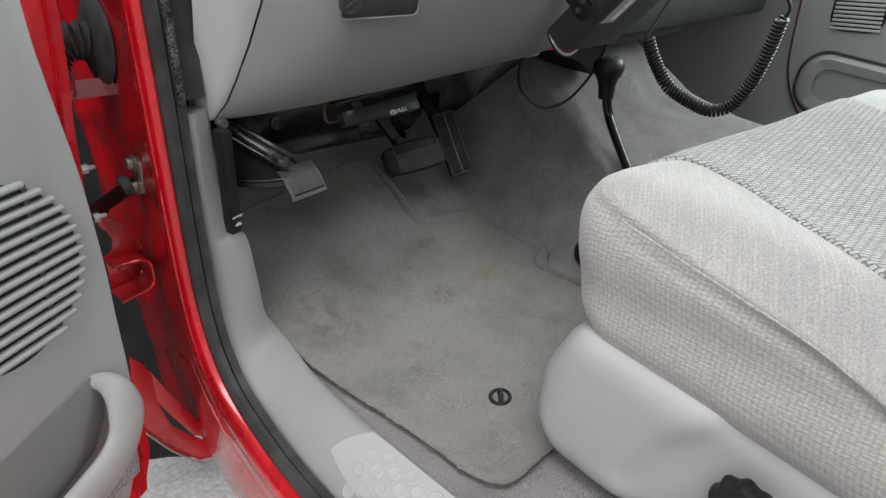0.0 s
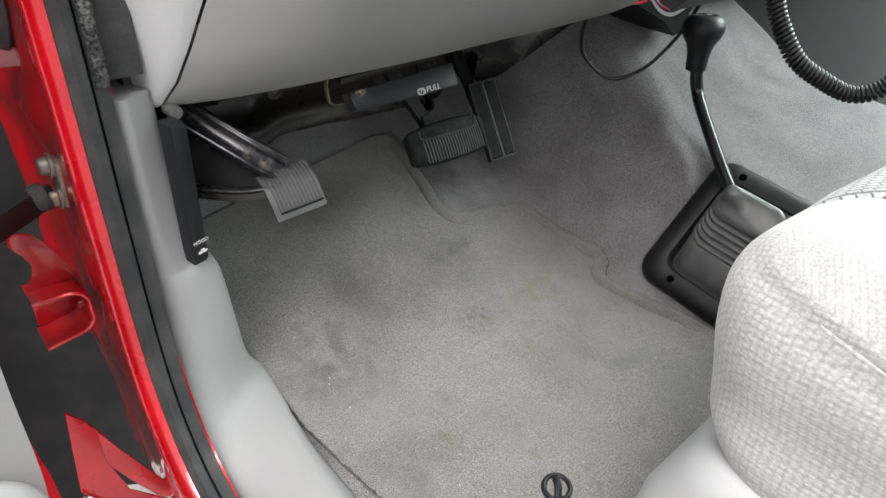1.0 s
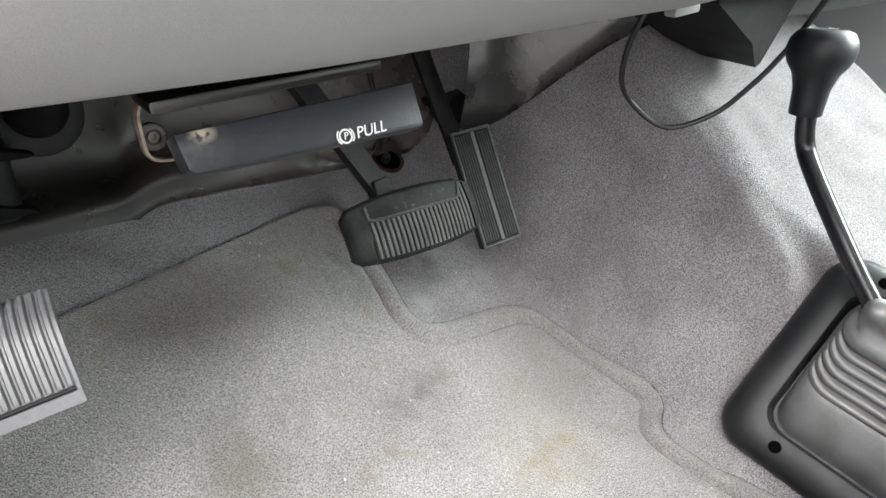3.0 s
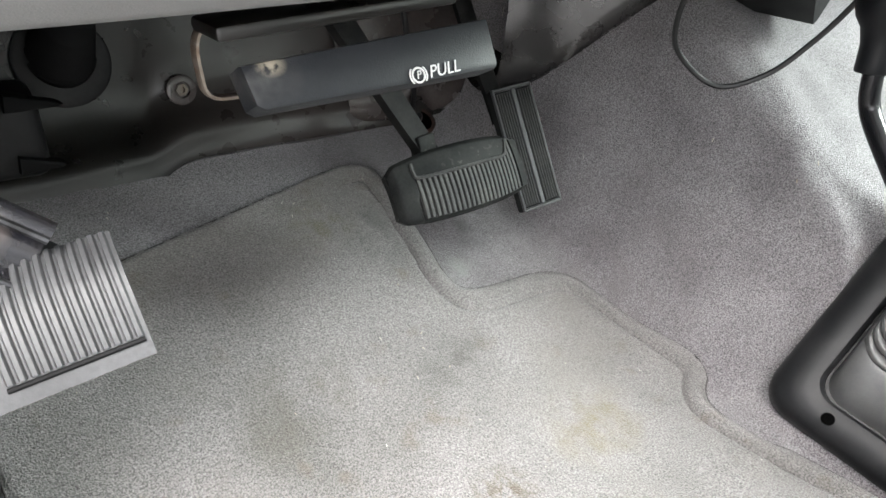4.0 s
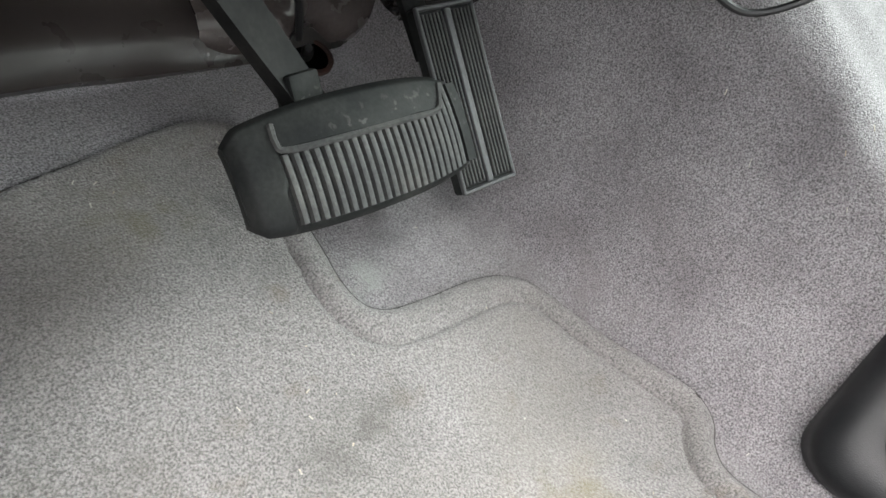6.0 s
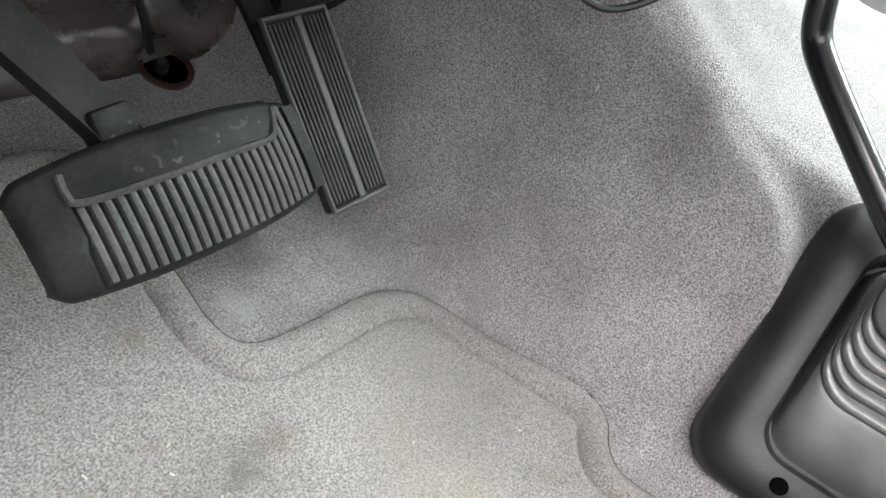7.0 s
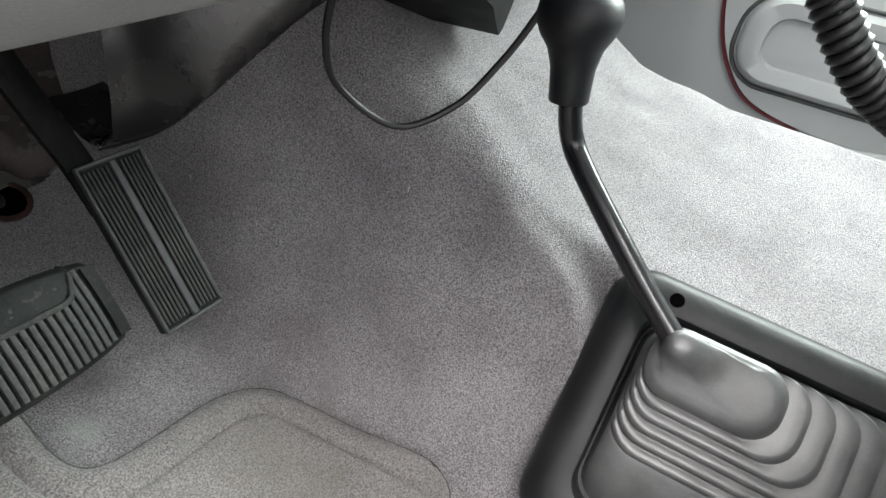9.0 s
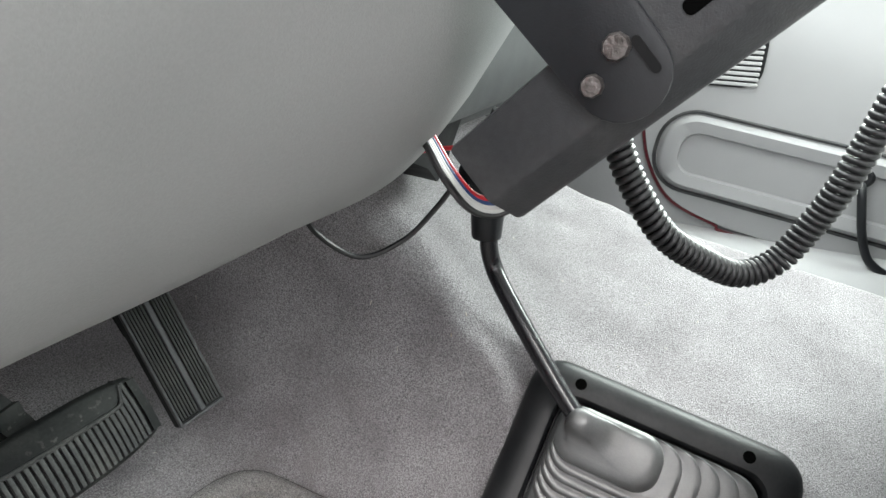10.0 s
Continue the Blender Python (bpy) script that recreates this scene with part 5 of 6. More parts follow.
for i in range(11):
    if slat is None:
        slat = part("grille_slat", rbox((0.1, 0.0056, 0.004), None, 0.0012, 1), GREY_LIGHT, gb)
        ob = slat
    else:
        ob = new("grille_slat", slat.data)
        ob.parent = gb
    ob.matrix_basis = PX @ pose(0.428, 0.856 + 0.0088 * i, 0.005)
part("window_crank", tube(spline([PX @ Vector(q) for q in ((0.192, 0.715, 0.012), (0.190, 0.70, 0.03), (0.176, 0.64, 0.034), (0.160, 0.60, 0.034), (0.142, 0.582, 0.034), (0.115, 0.567, 0.03))], 5), 0.007, 10), BLACK, pdoor, "black window crank")
part("crank_boss", lathe([(0.018, 0), (0.018, 0.012), (0.012, 0.018)], PX @ pose(0.192, 0.725, 0), 18), BLACK, pdoor)
part("window_frame", rbox((0.05, 0.05, 0.52), pose(1.735, -0.43, 1.35, 0, -6, 0), 0.01), GREY, pdoor)
tagged(part("wall_kick_panel", rbox((0.05, 0.72, 0.72), pose(1.759, 0.635, 0.80), 0.02, 3), GREY), "grey passenger kick panel", "kick panel", kind="structure")
sill_p = solid_grid(lambda u, v: (1.60 + 0.14 * u, v, 0.515 + 0.075 * math.sin(u * 1.57)), span(0, 1, 8), span(-0.48, 0.62, 16), 0.006)
tagged(part("trim_passenger_sill", sill_p, GREY_LIGHT, smooth=60), "light grey passenger sill trim", "sill trim", kind="structure")

# ---------------------------------------------------------------- two-way radio under the dash
radio = thing("two_way_radio", "black two-way radio hung from a bracket under the dash", "radio", (0.76, 0.43, 0.93))
R0 = Vector((0.7000, 0.4860, 0.9045))
rm = axes(R0, (0, -0.72, 0.69), (0, 0.69, 0.72))   # local x: along the case to its face, z: up the case, y: away from the driver
RW, RH, RL = 0.125, 0.036, 0.165
sec = [(0.0, 0.012), (0.0, RH), (RW, RH), (RW, 0.004), (RW - 0.004, 0.0), (0.012, 0.0)]
cb = loft([[rm @ Vector((x, y, z)) for y, z in sec] for x in (0.0, RL)])
bmesh.ops.bevel(cb, geom=list(cb.edges), offset=0.0022, segments=2, profile=0.5, affect="EDGES")
RADIO_BLACK = material("dusty black radio case", (0.020, 0.021, 0.023), 0.5, spec=0.4, grain=0.12, bump=0.3, bump_scale=1300, stain=0.3, stain_scale=30, stain_color=(0.034, 0.034, 0.035), dist=0.0005)
part("case", cb, RADIO_BLACK, radio)
RS = rm @ Matrix(((1, 0, 0, 0), (0, 0, -1, 0), (0, 1, 0, 0), (0, 0, 0, 1)))   # the left side: local x along, y up, z out to the driver
part("slot", plate(rounded_rect(0.070, 0.005, 0.002), 0.002, RS @ pose(0.122, 0.022, 0.0004), 0), HOLE, radio, "dark vent slot")
arc = [(0.0635 + 0.0150 * math.cos(a), 0.0190 + 0.0150 * math.sin(a)) for a in (radians(180 + 15 * i) for i in range(13))]
radio_bracket = part("bracket", plate(arc + [(0.0815, 0.075), (0.0455, 0.075)], 0.002, RS @ pose(0, 0, 0.0035), 0.0006), BLACK, radio, "black steel mounting bracket")
part("bracket_strap", plate([(0.044, -0.13), (0.084, -0.13), (0.084, 0.0), (0.044, 0.0)], 0.002, rm @ pose(0, 0.128, 0.0765), 0.0006), BLACK, radio)
for lx, ly, rr in ((0.0548, 0.0215, 0.0037), (0.0672, 0.0262, 0.0044)):
    part("screw", lathe([(rr, 0), (rr, 0.002), (rr * 0.85, 0.0034), (0.0004, 0.0036)], RS @ pose(lx, ly, 0.0035), 9), SCREW, radio_bracket, "weathered steel screw")
part("slot", plate(rounded_rect(0.0030, 0.013, 0.0014), 0.001, RS @ pose(0.0725, 0.0190, 0.0042), 0), DUCT, radio, "dark adjuster slot")
type_label = part("label", plate([(0, 0), (0.05, 0), (0.05, 0.030), (0, 0.030)], 0.0004, rm @ pose(0.055, 0.052, -0.0006, 180, 0, 0), 0), GREY, radio, "silvery type label")
for i, (w, h) in enumerate(((0.018, 0.010), (0.014, 0.010))):
    part("label_print", plate([(0, 0), (w, 0), (w, h), (0, h)], 0.0002, rm @ pose(0.062 + 0.02 * i, 0.045, -0.0012, 180, 0, 0), 0), WHITE_INK, type_label)

def cable(name, label, pts, r, mat, n=6, seg=8):
    ob = part(name, tube(spline(pts, n), r, seg), mat)
    return tagged(ob, label, "wire", "radio wires" if name == "radio_wire" else "")
for k, (mat, col) in enumerate(((CABLE, "black"), (WIRE_WHITE, "white"), (WIRE_WHITE, "white"), (WIRE_BLUE, "blue"), (WIRE_RED, "red"))):
    o = 0.0018 * (k - 2)
    tagged(part("radio_wire", tube(spline([(0.762 + o, 0.560, 0.935), (0.751 + o, 0.548, 0.930 + 0.2 * o), (0.740 + o, 0.535, 0.922 + 0.2 * o), (0.735 + o, 0.525, 0.912 + 0.3 * o), (0.738 + o * 0.7, 0.516, 0.901 + 0.6 * o), (0.745 + 0.3 * o, 0.509, 0.8965 + 0.9 * o), (0.750, 0.501, 0.899 + o), (0.754, 0.486, 0.913 + 0.8 * o), (0.756, 0.476, 0.925 + 0.5 * o)], 6), 0.0017, 8), mat), f"{col} insulated wire from the radio into the dash", "wire", "radio wires")
cable("radio_wire", "red insulated wire slung under the dash", [(0.815, 0.632, 0.888), (0.842, 0.613, 0.881), (0.868, 0.597, 0.886), (0.862, 0.55, 0.895), (0.80, 0.49, 0.912)], 0.0017, WIRE_RED)
cable("aerial_cable", "black cable hanging in a loop below the dash", [(0.90, 0.70, 0.875), (0.905, 0.715, 0.85), (0.918, 0.732, 0.815), (0.935, 0.735, 0.782), (0.960, 0.705, 0.754), (0.985, 0.672, 0.768), (0.995, 0.645, 0.80), (0.995, 0.622, 0.835), (0.985, 0.60, 0.875), (0.97, 0.585, 0.90)], 0.0026, CABLE, 8)
tagged(part("wire_connector", rbox((0.026, 0.011, 0.009), pose(0.835, 0.640, 0.872, 0, -8, -10), 0.002), DASH), "small translucent wire connector below the dash", "connector")

# coiled microphone cord
cord = thing("microphone_cord", "black coiled microphone cord hanging in a loop", "cord", (0.95, 0.39, 0.79))
path = spline([(0.914, 0.484, 0.902), (0.916, 0.470, 0.873), (0.922, 0.445, 0.838), (0.942, 0.416, 0.816), (0.960, 0.391, 0.805), (0.974, 0.369, 0.814), (0.981, 0.352, 0.842), (0.981, 0.341, 0.870), (0.980, 0.332, 0.904), (0.976, 0.324, 0.940)], 40)
turns, hel = 60, []
length = [0.0]
for a, b in zip(path, path[1:]):
    length.append(length[-1] + (b - a).length)
nrm = Vector((1, 0, 0))
for i in range(turns * 12 + 1):
    s = length[-1] * i / (turns * 12)
    k = min(int(np.searchsorted(length, s)), len(path) - 1)
    k = max(k, 1)
    f = (s - length[k - 1]) / max(length[k] - length[k - 1], 1e-9)
    p = path[k - 1].lerp(path[k], f)
    t = (path[k] - path[k - 1]).normalized()
    nrm = (nrm - t * nrm.dot(t)).normalized()
    a = 2 * math.pi * i / 12
    hel.append(p + (nrm * math.cos(a) + t.cross(nrm) * math.sin(a)) * 0.0078)
part("coil", tube(hel, 0.0026, 6), CABLE, cord, smooth=80)
part("lead", tube(spline([(0.913, 0.488, 0.904), (0.938, 0.486, 0.93), (0.96, 0.48, 0.965), (0.965, 0.47, 1.01), (0.965, 0.52, 1.06)], 6), 0.0024, 8), CABLE, cord)
part("lead", tube(spline([(0.976, 0.320, 0.943), (0.965, 0.315, 0.96), (0.945, 0.34, 1.0), (0.95, 0.42, 1.06), (0.95, 0.56, 1.075)], 6), 0.0024, 8), CABLE, cord)

# firewall fittings
grom = thing("steering_shaft_boot", "black ribbed rubber boot at the firewall", "boot", (0.4985, 1.048, 0.764))
gmx = axes((0.4985, 1.0290, 0.764), (1, 0, 0), (0, -1, 0.1)) @ Matrix.Scale(0.78, 4)
part("flange", lathe([(0.047, -0.012), (0.047, 0.003), (0.044, 0.0045), (0.036, 0.0035)], gmx, 40), BLACK_MATT, grom)
gax = axes((0.4985, 1.0380, 0.766), (1, 0, 0), (-0.08, -0.85, 0.5)) @ Matrix.Scale(0.78, 4)
part("bellows", lathe([(0.034, -0.004), (0.034, 0.012)] + [(0.030 - 0.0006 * i + (0.0028 if i % 2 else -0.0022), 0.014 + 0.0042 * i) for i in range(18)] + [(0.010, 0.092)], gax, 36), DUCT, grom, "black rubber bellows", smooth=50)
bolt = thing("firewall_bolt", "dark recessed bolt in the firewall", "bolt", (0.594, 1.05, 0.726))
bx = axes((0.5860, 1.0185, 0.732), (1, 0, 0), (0, -1, 0.1))
part("washer", lathe([(0.0135, -0.002), (0.0135, 0.0025), (0.012, 0.0035), (0.0075, 0.0036), (0.007, 0.001)], bx, 24), STEEL_PRESS, bolt)
part("head", lathe([(0.0055, 0.0005), (0.0055, 0.004), (0.003, 0.0042), (0.0025, 0.002)], bx, 6), BOLT, bolt)
YELLOW = material("yellow plastic clip", (0.62, 0.50, 0.03), 0.45, stain=0.2, stain_scale=90)
stand = thing("pedal_bracket", "black moulded pedal bracket on the firewall with yellow clip", "bracket", (0.44, 1.0, 0.73))
part("body", rbox((0.046, 0.060, 0.062), pose(0.444, 0.998, 0.725, 4, 0, -6), 0.010, 3), BLACK_MATT, stand)
for z, l in ((0.752, 0.034), (0.706, 0.028)):
    part("fin", plate([(0.0, -0.006), (l, -0.002), (l + 0.004, 0.0), (l, 0.002), (0.0, 0.007)], 0.012, axes((0.442, 0.962, z), (1, 0, -0.12), (0, -1, 0)), 0.002), DUCT, stand)
part("clip", rbox((0.010, 0.008, 0.0062), pose(0.4285, 0.960, 0.7585, 0, 4, 0), 0.0012), YELLOW, stand, "small yellow clip")
hole = thing("cable_grommet", "dark cable hole with rusty edge in the toe board", "grommet", (0.844, 0.989, 0.665))
gz = axes((0.844, 0.989, floor_z(0.844, 0.989) + 0.003), (1, 0, 0.05), (0, -0.5, 0.8))
part("rim", lathe([(0.020, -0.004), (0.020, 0.002), (0.0165, 0.0025), (0.0155, -0.001)], gz @ pose(0, 0, 0), 24), RUST, hole)
part("opening", lathe([(0.0158, 0.0004), (0.0003, 0.0004)], gz, 24), HOLE, hole)
part("plug", lathe([(0.0045, -0.004), (0.0052, 0.012), (0.0042, 0.02), (0.003, 0.022)], gz @ pose(-0.004, 0, 0, 18, -24, 0), 12), CABLE, hole)
part("cable", tube(spline([gz @ Vector((-0.012, 0.006, 0.016)), (0.815, 0.965, 0.725), (0.785, 0.945, 0.79), (0.755, 0.92, 0.87)], 6), 0.0032, 8), CABLE, hole)

# ---------------------------------------------------------------- driver's door
DOOR_GREY = material("light grey door plastic", (0.34, 0.343, 0.346), 0.48, grain=0.03, grain_scale=900, bump=0.2, bump_scale=1400, stain=0.05, stain_scale=9, dist=0.0005)
TEXTURED = material("textured grey plastic", (0.30, 0.302, 0.305), 0.6, grain=0.5, grain_scale=420, bump=1.0, bump_scale=420, stain=0.1, stain_scale=9, dist=0.002)
door = thing("driver_door", "open red driver's door with light grey inner panel", "door", (0.2, 0.8, 0.5))
DX = Matrix.Translation((0.0017, -0.0034, 0.197)) @ Matrix.Scale(0.81, 4) @ Matrix(((-0.866, 0, 0.5, 0.195), (-0.5, 0, -0.866, 0.78), (0, 1, 0, 0), (0, 0, 0, 1)))   # local x: away from the hinges, y: up, z: to the cab
edge = [(0.028, 1.30), (0.022, 0.98), (0.0178, 0.905), (0.0047, 0.788), (0.0016, 0.668), (0.0042, 0.596), (0.0076, 0.49), (0.0211, 0.4225), (0.0455, 0.3515), (0.075, 0.31)]
part("panel", plate([(p.x, p.y) for p in spline([(a, b, 0) for a, b in edge], 5)] + [(0.9, 0.31), (0.9, 1.30)], 0.035, DX, 0.010), DOOR_GREY, door, "light grey inner panel", smooth=50)
LAP = ((0.30, 0.06), (0.36, 0.050), (0.42, 0.030), (0.50, 0.012), (0.55, 0.006), (0.66, 0.006), (0.76, 0.012), (0.80, 0.018), (0.85, 0.030), (0.90, 0.045), (0.96, 0.055), (1.30, 0.065))
def shell(u, v):
    lap = float(np.interp(v, [a for a, b in LAP], [b for a, b in LAP]))
    along_x = float(np.interp(v, [b for a, b in edge[::-1]], [a for a, b in edge[::-1]]))
    if u < 0:
        return DX @ Vector((along_x - lap + 0.010 * max(0, u + 1) ** 4, v, -0.014 + 0.12 * u))
    return DX @ Vector((along_x - lap + (0.9 + lap) * u, v, -0.012))
part("shell", solid_grid(shell, [-1.0, -0.7, -0.4, -0.15, -0.06, -0.02, 0.0, 0.01, 0.02, 0.05, 0.2, 1.0], span(0.30, 1.30, 50), -0.010), RED, door, "red painted door shell", smooth=40)
GX, GZ = 0.138, 0.716   # centre of the speaker
speaker = part("speaker_opening", plate([(GX + 0.104 * math.cos(a), GZ + 0.100 * math.sin(a)) for a in (2 * math.pi * i / 48 for i in range(48))], 0.003, DX @ pose(0, 0, 0.0025), 0.001), BLACK_MATT, door, "black speaker opening")
for i in range(14):
    z = GZ - 0.088 + 0.0136 * i
    hw = 0.108 * math.sqrt(max(0.02, 1 - ((z - GZ) / 0.104) ** 2))
    slat = rbox((2 * hw, 0.0078, 0.010), DX @ pose(GX, z, 0.005), 0.0036, 3)
    part("grille_slat", slat, DOOR_GREY, speaker)
for gx_ in (0.088, 0.185):
    part("grille_rib", rbox((0.007, 0.18, 0.004), DX @ pose(gx_, GZ - 0.002, 0.0035, 0, 0, 4), 0.001), GREY_DARK, speaker)
grip = spline([(0.068, 0.540, -0.004), (0.052, 0.527, 0.010), (0.046, 0.505, 0.020), (0.052, 0.470, 0.026), (0.080, 0.440, 0.028), (0.13, 0.425, 0.028), (0.22, 0.41, 0.024), (0.35, 0.40, 0.01)], 6)
def squashed(pts):
    """A broad moulded band that grows from a point and blends into the panel."""
    rings = []
    for i, p in enumerate(pts):
        t = (pts[min(i + 1, len(pts) - 1)] - pts[max(i - 1, 0)]).normalized()
        n = Vector((0, 0, 1)).cross(t).normalized()
        w = 0.006 + 0.022 * min(1, i / 16)
        rings.append([DX @ (p + n * (w * math.cos(a)) + Vector((0, 0, 0.012 * math.sin(a) * min(1, 0.4 + i / 12)))) for a in (2 * math.pi * k / 18 for k in range(18))])
    return loft(rings)
part("grip", squashed(grip), DOOR_GREY, door, "curved pull grip", smooth=70)
# flat plate in darker plastic: the shade of the grip's hollow as colour
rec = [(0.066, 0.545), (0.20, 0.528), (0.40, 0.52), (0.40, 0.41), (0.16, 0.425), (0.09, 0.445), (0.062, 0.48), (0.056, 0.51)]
part("recess_shade", plate(rec, 0.002, DX @ pose(0, 0, 0.0022), 0.0005), DASH, door, "flat darker plate, shade of the grip's hollow in its colour")
part("textured_patch", plate([(0.03, 0.405), (0.06, 0.425), (0.10, 0.405), (0.14, 0.385), (0.14, 0.36), (0.035, 0.36)], 0.003, DX @ pose(0, 0, 0.0065), 0.001), TEXTURED, door, "finely textured grey patch")
for z in (0.785, 0.722):
    part("nut", lathe([(0.0065, 0), (0.0065, 0.007), (0.0035, 0.0075), (0.0025, 0.016)], DX @ pose(-0.018, z, -0.020, 0, -60, 0), 6), SILVER, door, "bright zinc nut")

# hinge hardware on the pillar
bel = thing("wiring_boot", "black ribbed rubber wiring boot between pillar and door", "boot", (0.245, 0.74, 0.924))
bmt = axes((0.2475, 0.778, 0.931), (0, 1, 0), (-1, -0.05, 0.05)) @ Matrix.Diagonal((1.18, 1.18, 1.0, 1))
part("flange", lathe([(0.037, 0.0), (0.040, 0.004), (0.038, 0.010), (0.028, 0.014), (0.022, 0.016)], bmt, 32), SEAL, bel, smooth=60)
bp = spline([(0.240, 0.775, 0.930), (0.226, 0.776, 0.934), (0.208, 0.778, 0.932), (0.193, 0.782, 0.916), (0.186, 0.786, 0.886), (0.184, 0.79, 0.850)], 20)
part("bellows", tube(bp, [0.0205 + 0.0022 * math.cos(i * 2 * math.pi / 8) - 0.00004 * i for i in range(len(bp))], 24), SEAL, bel, "ribbed bellows", smooth=80)
strap = thing("door_check_strap", "black steel door check strap with rubber bump stop", "strap", (0.25, 0.745, 0.775))
part("arm", flatbar([(0.238, 0.742, 0.776), (0.222, 0.735, 0.772), (0.200, 0.725, 0.767), (0.145, 0.695, 0.757)], 0.004, 0.017, (0, 1, 0)), STEEL_BLACK, strap)
part("bump_stop", lathe([(0.006, -0.004), (0.0115, -0.005), (0.0125, 0.0), (0.0115, 0.006), (0.006, 0.007)], axes((0.228, 0.743, 0.774), (0, 1, 0), (-1, 0, -0.2)), 18), SEAL, strap, "rubber bump stop", smooth=60)
strap_bracket = part("bracket", rbox((0.010, 0.022, 0.044), pose(0.2465, 0.742, 0.784, 14, 0, 0), 0.004), BOLT, strap, "weathered steel bracket")
for z in (0.799, 0.771):
    part("bolt", lathe([(0.0105, 0), (0.0105, 0.0025), (0.0075, 0.003), (0.0075, 0.008), (0.0062, 0.0095), (0.0004, 0.0098)], axes((0.2420, 0.742, z), (0, 1, 0), (-1, 0, 0.1)), 12), BOLT, strap_bracket, "weathered bolt")
car_hinge = thing("car_hinge", "dusty red painted steel door hinge", "hinge", (0.23, 0.76, 0.655))
HZ = 0.655
part("body", flatbar([(0.196, 0.770, HZ + 0.020), (0.214, 0.770, HZ + 0.020), (0.231, 0.770, HZ + 0.018), (0.2385, 0.770, HZ + 0.010), (0.2390, 0.770, HZ - 0.002), (0.2385, 0.770, HZ - 0.014), (0.231, 0.770, HZ - 0.022), (0.214, 0.770, HZ - 0.025), (0.196, 0.770, HZ - 0.028)], 0.040, 0.0045, (0, 1, 0)), RED_DULL, car_hinge, smooth=50)
part("rim", tube(spline([(0.196, 0.7505, HZ + 0.0205), (0.214, 0.7505, HZ + 0.0205), (0.231, 0.7505, HZ + 0.0185), (0.2385, 0.7505, HZ + 0.010), (0.2390, 0.7505, HZ - 0.002), (0.2385, 0.7505, HZ - 0.014), (0.231, 0.7505, HZ - 0.0225), (0.214, 0.7505, HZ - 0.0255), (0.196, 0.7505, HZ - 0.0285)], 4), 0.0017, 6), RED, car_hinge)
part("back_leaf", plate([(0, -0.025), (0.046, -0.022), (0.046, 0.020), (0.0, 0.021)], 0.003, axes((0.198, 0.788, HZ), (1, 0, 0), (0, -1, 0)), 0.001), RED_DULL, car_hinge)
for bx_, bz_ in ((0.231, 0.016), (0.238, -0.016), (0.214, 0.002)):
    part("bolt", lathe([(0.0062, 0), (0.0062, 0.002), (0.0045, 0.003), (0.0045, 0.006), (0.0004, 0.0065)], axes((bx_, 0.785, HZ + bz_), (1, 0, 0), (0, -1, 0)), 6), RED_DULL, car_hinge)
ear = spline([(0.196, HZ + 0.022, 0), (0.207, HZ + 0.038, 0), (0.206, HZ + 0.054, 0), (0.196, HZ + 0.070, 0), (0.203, HZ + 0.078, 0), (0.216, HZ + 0.074, 0), (0.225, HZ + 0.060, 0), (0.233, HZ + 0.042, 0), (0.241, HZ + 0.022, 0)], 4)
part("ear", plate([(p.x, p.y) for p in ear], 0.004, axes((0, 0.773, 0), (1, 0, 0), (0, -1, 0)), 0.001), RED_DULL, car_hinge, "curved stop lug")
brk2 = thing("hinge_bracket", "small red painted bracket under the wiring boot", "bracket", (0.21, 0.77, 0.875))
part("strap", flatbar([(0.246, 0.765, 0.884), (0.215, 0.770, 0.884), (0.196, 0.775, 0.880), (0.190, 0.777, 0.850)], 0.020, 0.003, (0, 0.3, 1)), RED_DULL, brk2)
part("rivet", lathe([(0.004, 0), (0.004, 0.002), (0.0004, 0.003)], axes((0.203, 0.770, 0.881), (1, 0, 0), (0, -1, 0)), 10), RED_DULL, brk2)
fend = thing("fender_brace", "red painted lower fender brace with bright edge", "brace", (0.22, 0.77, 0.42))
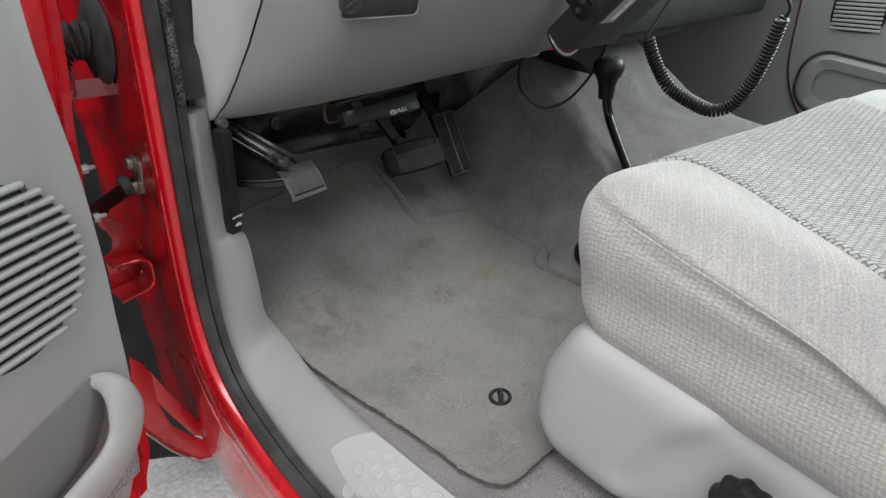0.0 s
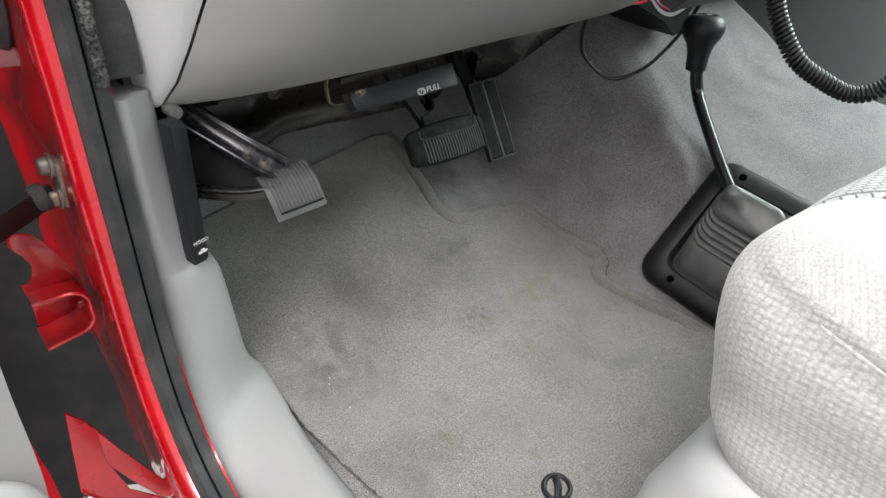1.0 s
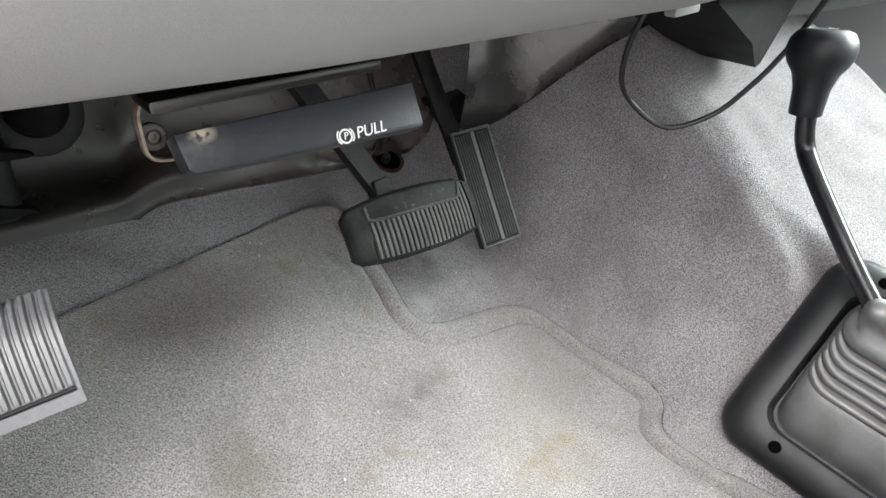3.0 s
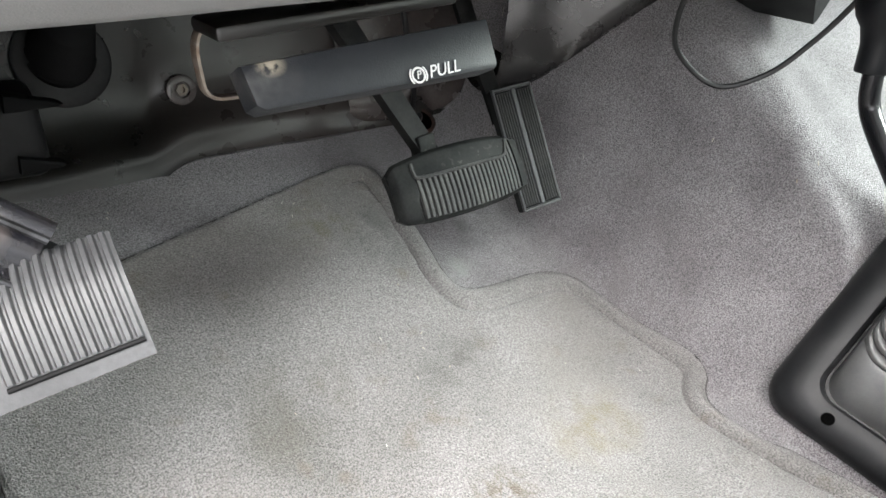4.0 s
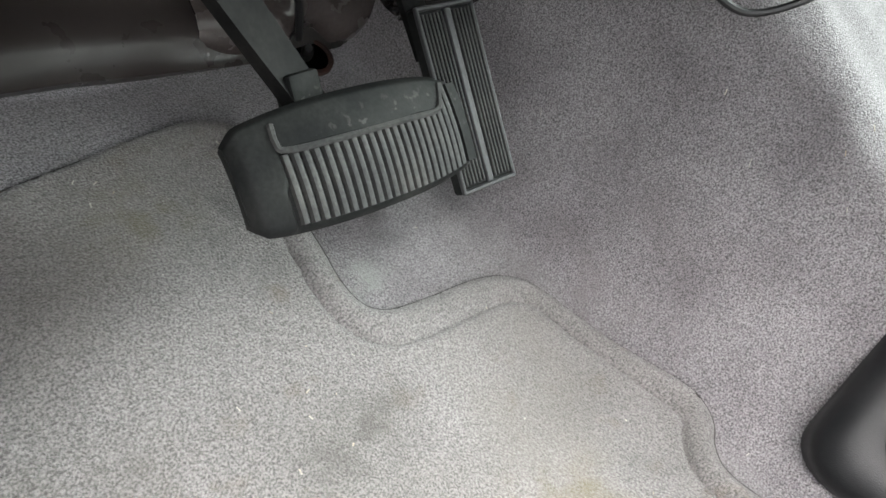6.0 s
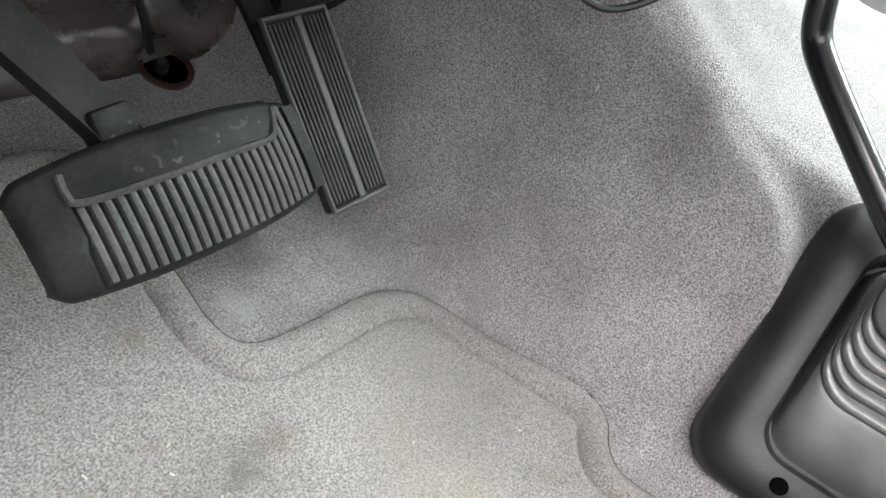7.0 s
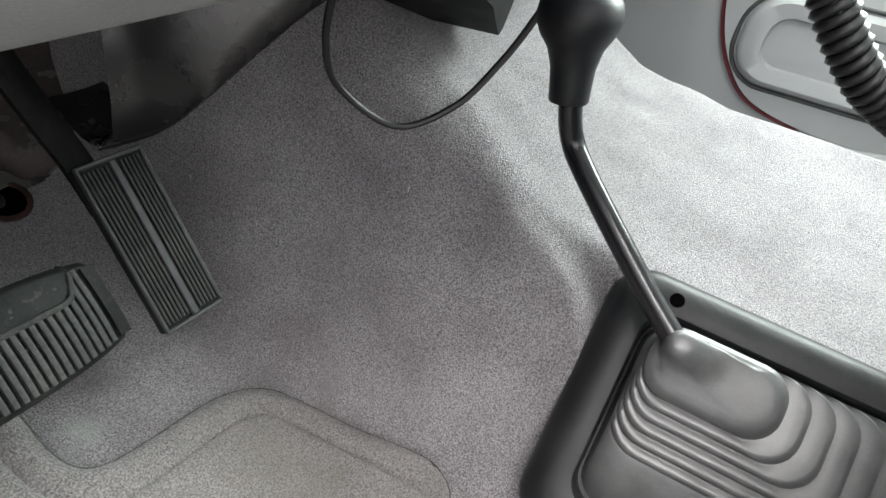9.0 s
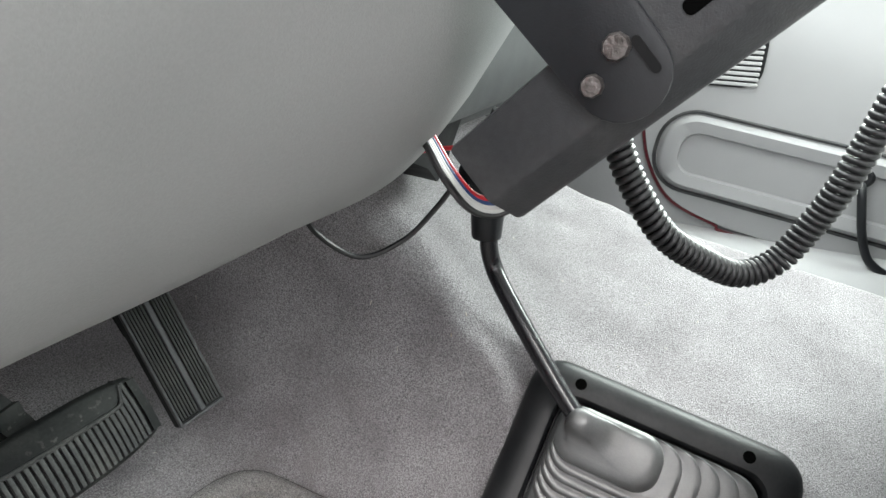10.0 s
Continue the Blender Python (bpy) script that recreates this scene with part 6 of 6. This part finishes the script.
FB = axes((0, 0.757, 0), (1, 0, 0), (0, -1, 0))
part("blade", plate([(0.190, 0.545), (0.203, 0.526), (0.211, 0.506), (0.2105, 0.452), (0.221, 0.408), (0.240, 0.383), (0.262, 0.355), (0.272, 0.318), (0.249, 0.326), (0.215, 0.369), (0.178, 0.438)], 0.003, FB, 0.001), RED, fend)
part("arm", plate([(0.210, 0.512), (0.226, 0.469), (0.262, 0.386), (0.266, 0.362), (0.247, 0.378), (0.225, 0.425), (0.209, 0.462)], 0.003, FB @ pose(0, 0, 0.004), 0.001), RED, fend)
part("edge", tube(spline([(0.178, 0.753, 0.436), (0.196, 0.753, 0.402), (0.216, 0.753, 0.367), (0.249, 0.753, 0.324), (0.262, 0.753, 0.318), (0.273, 0.753, 0.319)], 4), 0.0014, 6), SILVER, fend, "bare bright edge")

# lint and crumbs on the carpet
rnd = random.Random(4)
bm = bmesh.new()
for i in range(130):
    x, y = rnd.uniform(0.40, 1.20), rnd.uniform(0.36, 0.98)
    d = rim_distance(np.array([(x, y)]))[0][0]
    z = floor_z(x, y) + (0.0115 if d > 0.004 else 0.0012)
    a, l, w = rnd.uniform(0, 6.3), rnd.uniform(0.0005, 0.0017), rnd.uniform(0.00025, 0.0005)
    dx, dy = Vector((math.cos(a) * l, math.sin(a) * l, 0)), Vector((-math.sin(a) * w, math.cos(a) * w, 0))
    c = Vector((x, y, z))
    q = [bm.verts.new(c + sx * dx + sy * dy + Vector((0, 0, (floor_z(x + sx * dx.x, y + sx * dx.y) - floor_z(x, y))))) for sx, sy in ((-1, -1), (1, -1), (1, 1), (-1, 1))]
    t = bm.verts.new(c + Vector((0, 0, 0.0006)))
    for k in range(4):
        bm.faces.new((q[k], q[(k + 1) % 4], t))
LINT = material("pale lint", (0.55, 0.53, 0.48), 0.9, grain=0.3, grain_scale=300, stain=0.4, stain_scale=40, stain_color=(0.35, 0.28, 0.2))
tagged(part("lint", bm, LINT), "pale lint and crumbs scattered on the carpet", "lint", kind="stuff")
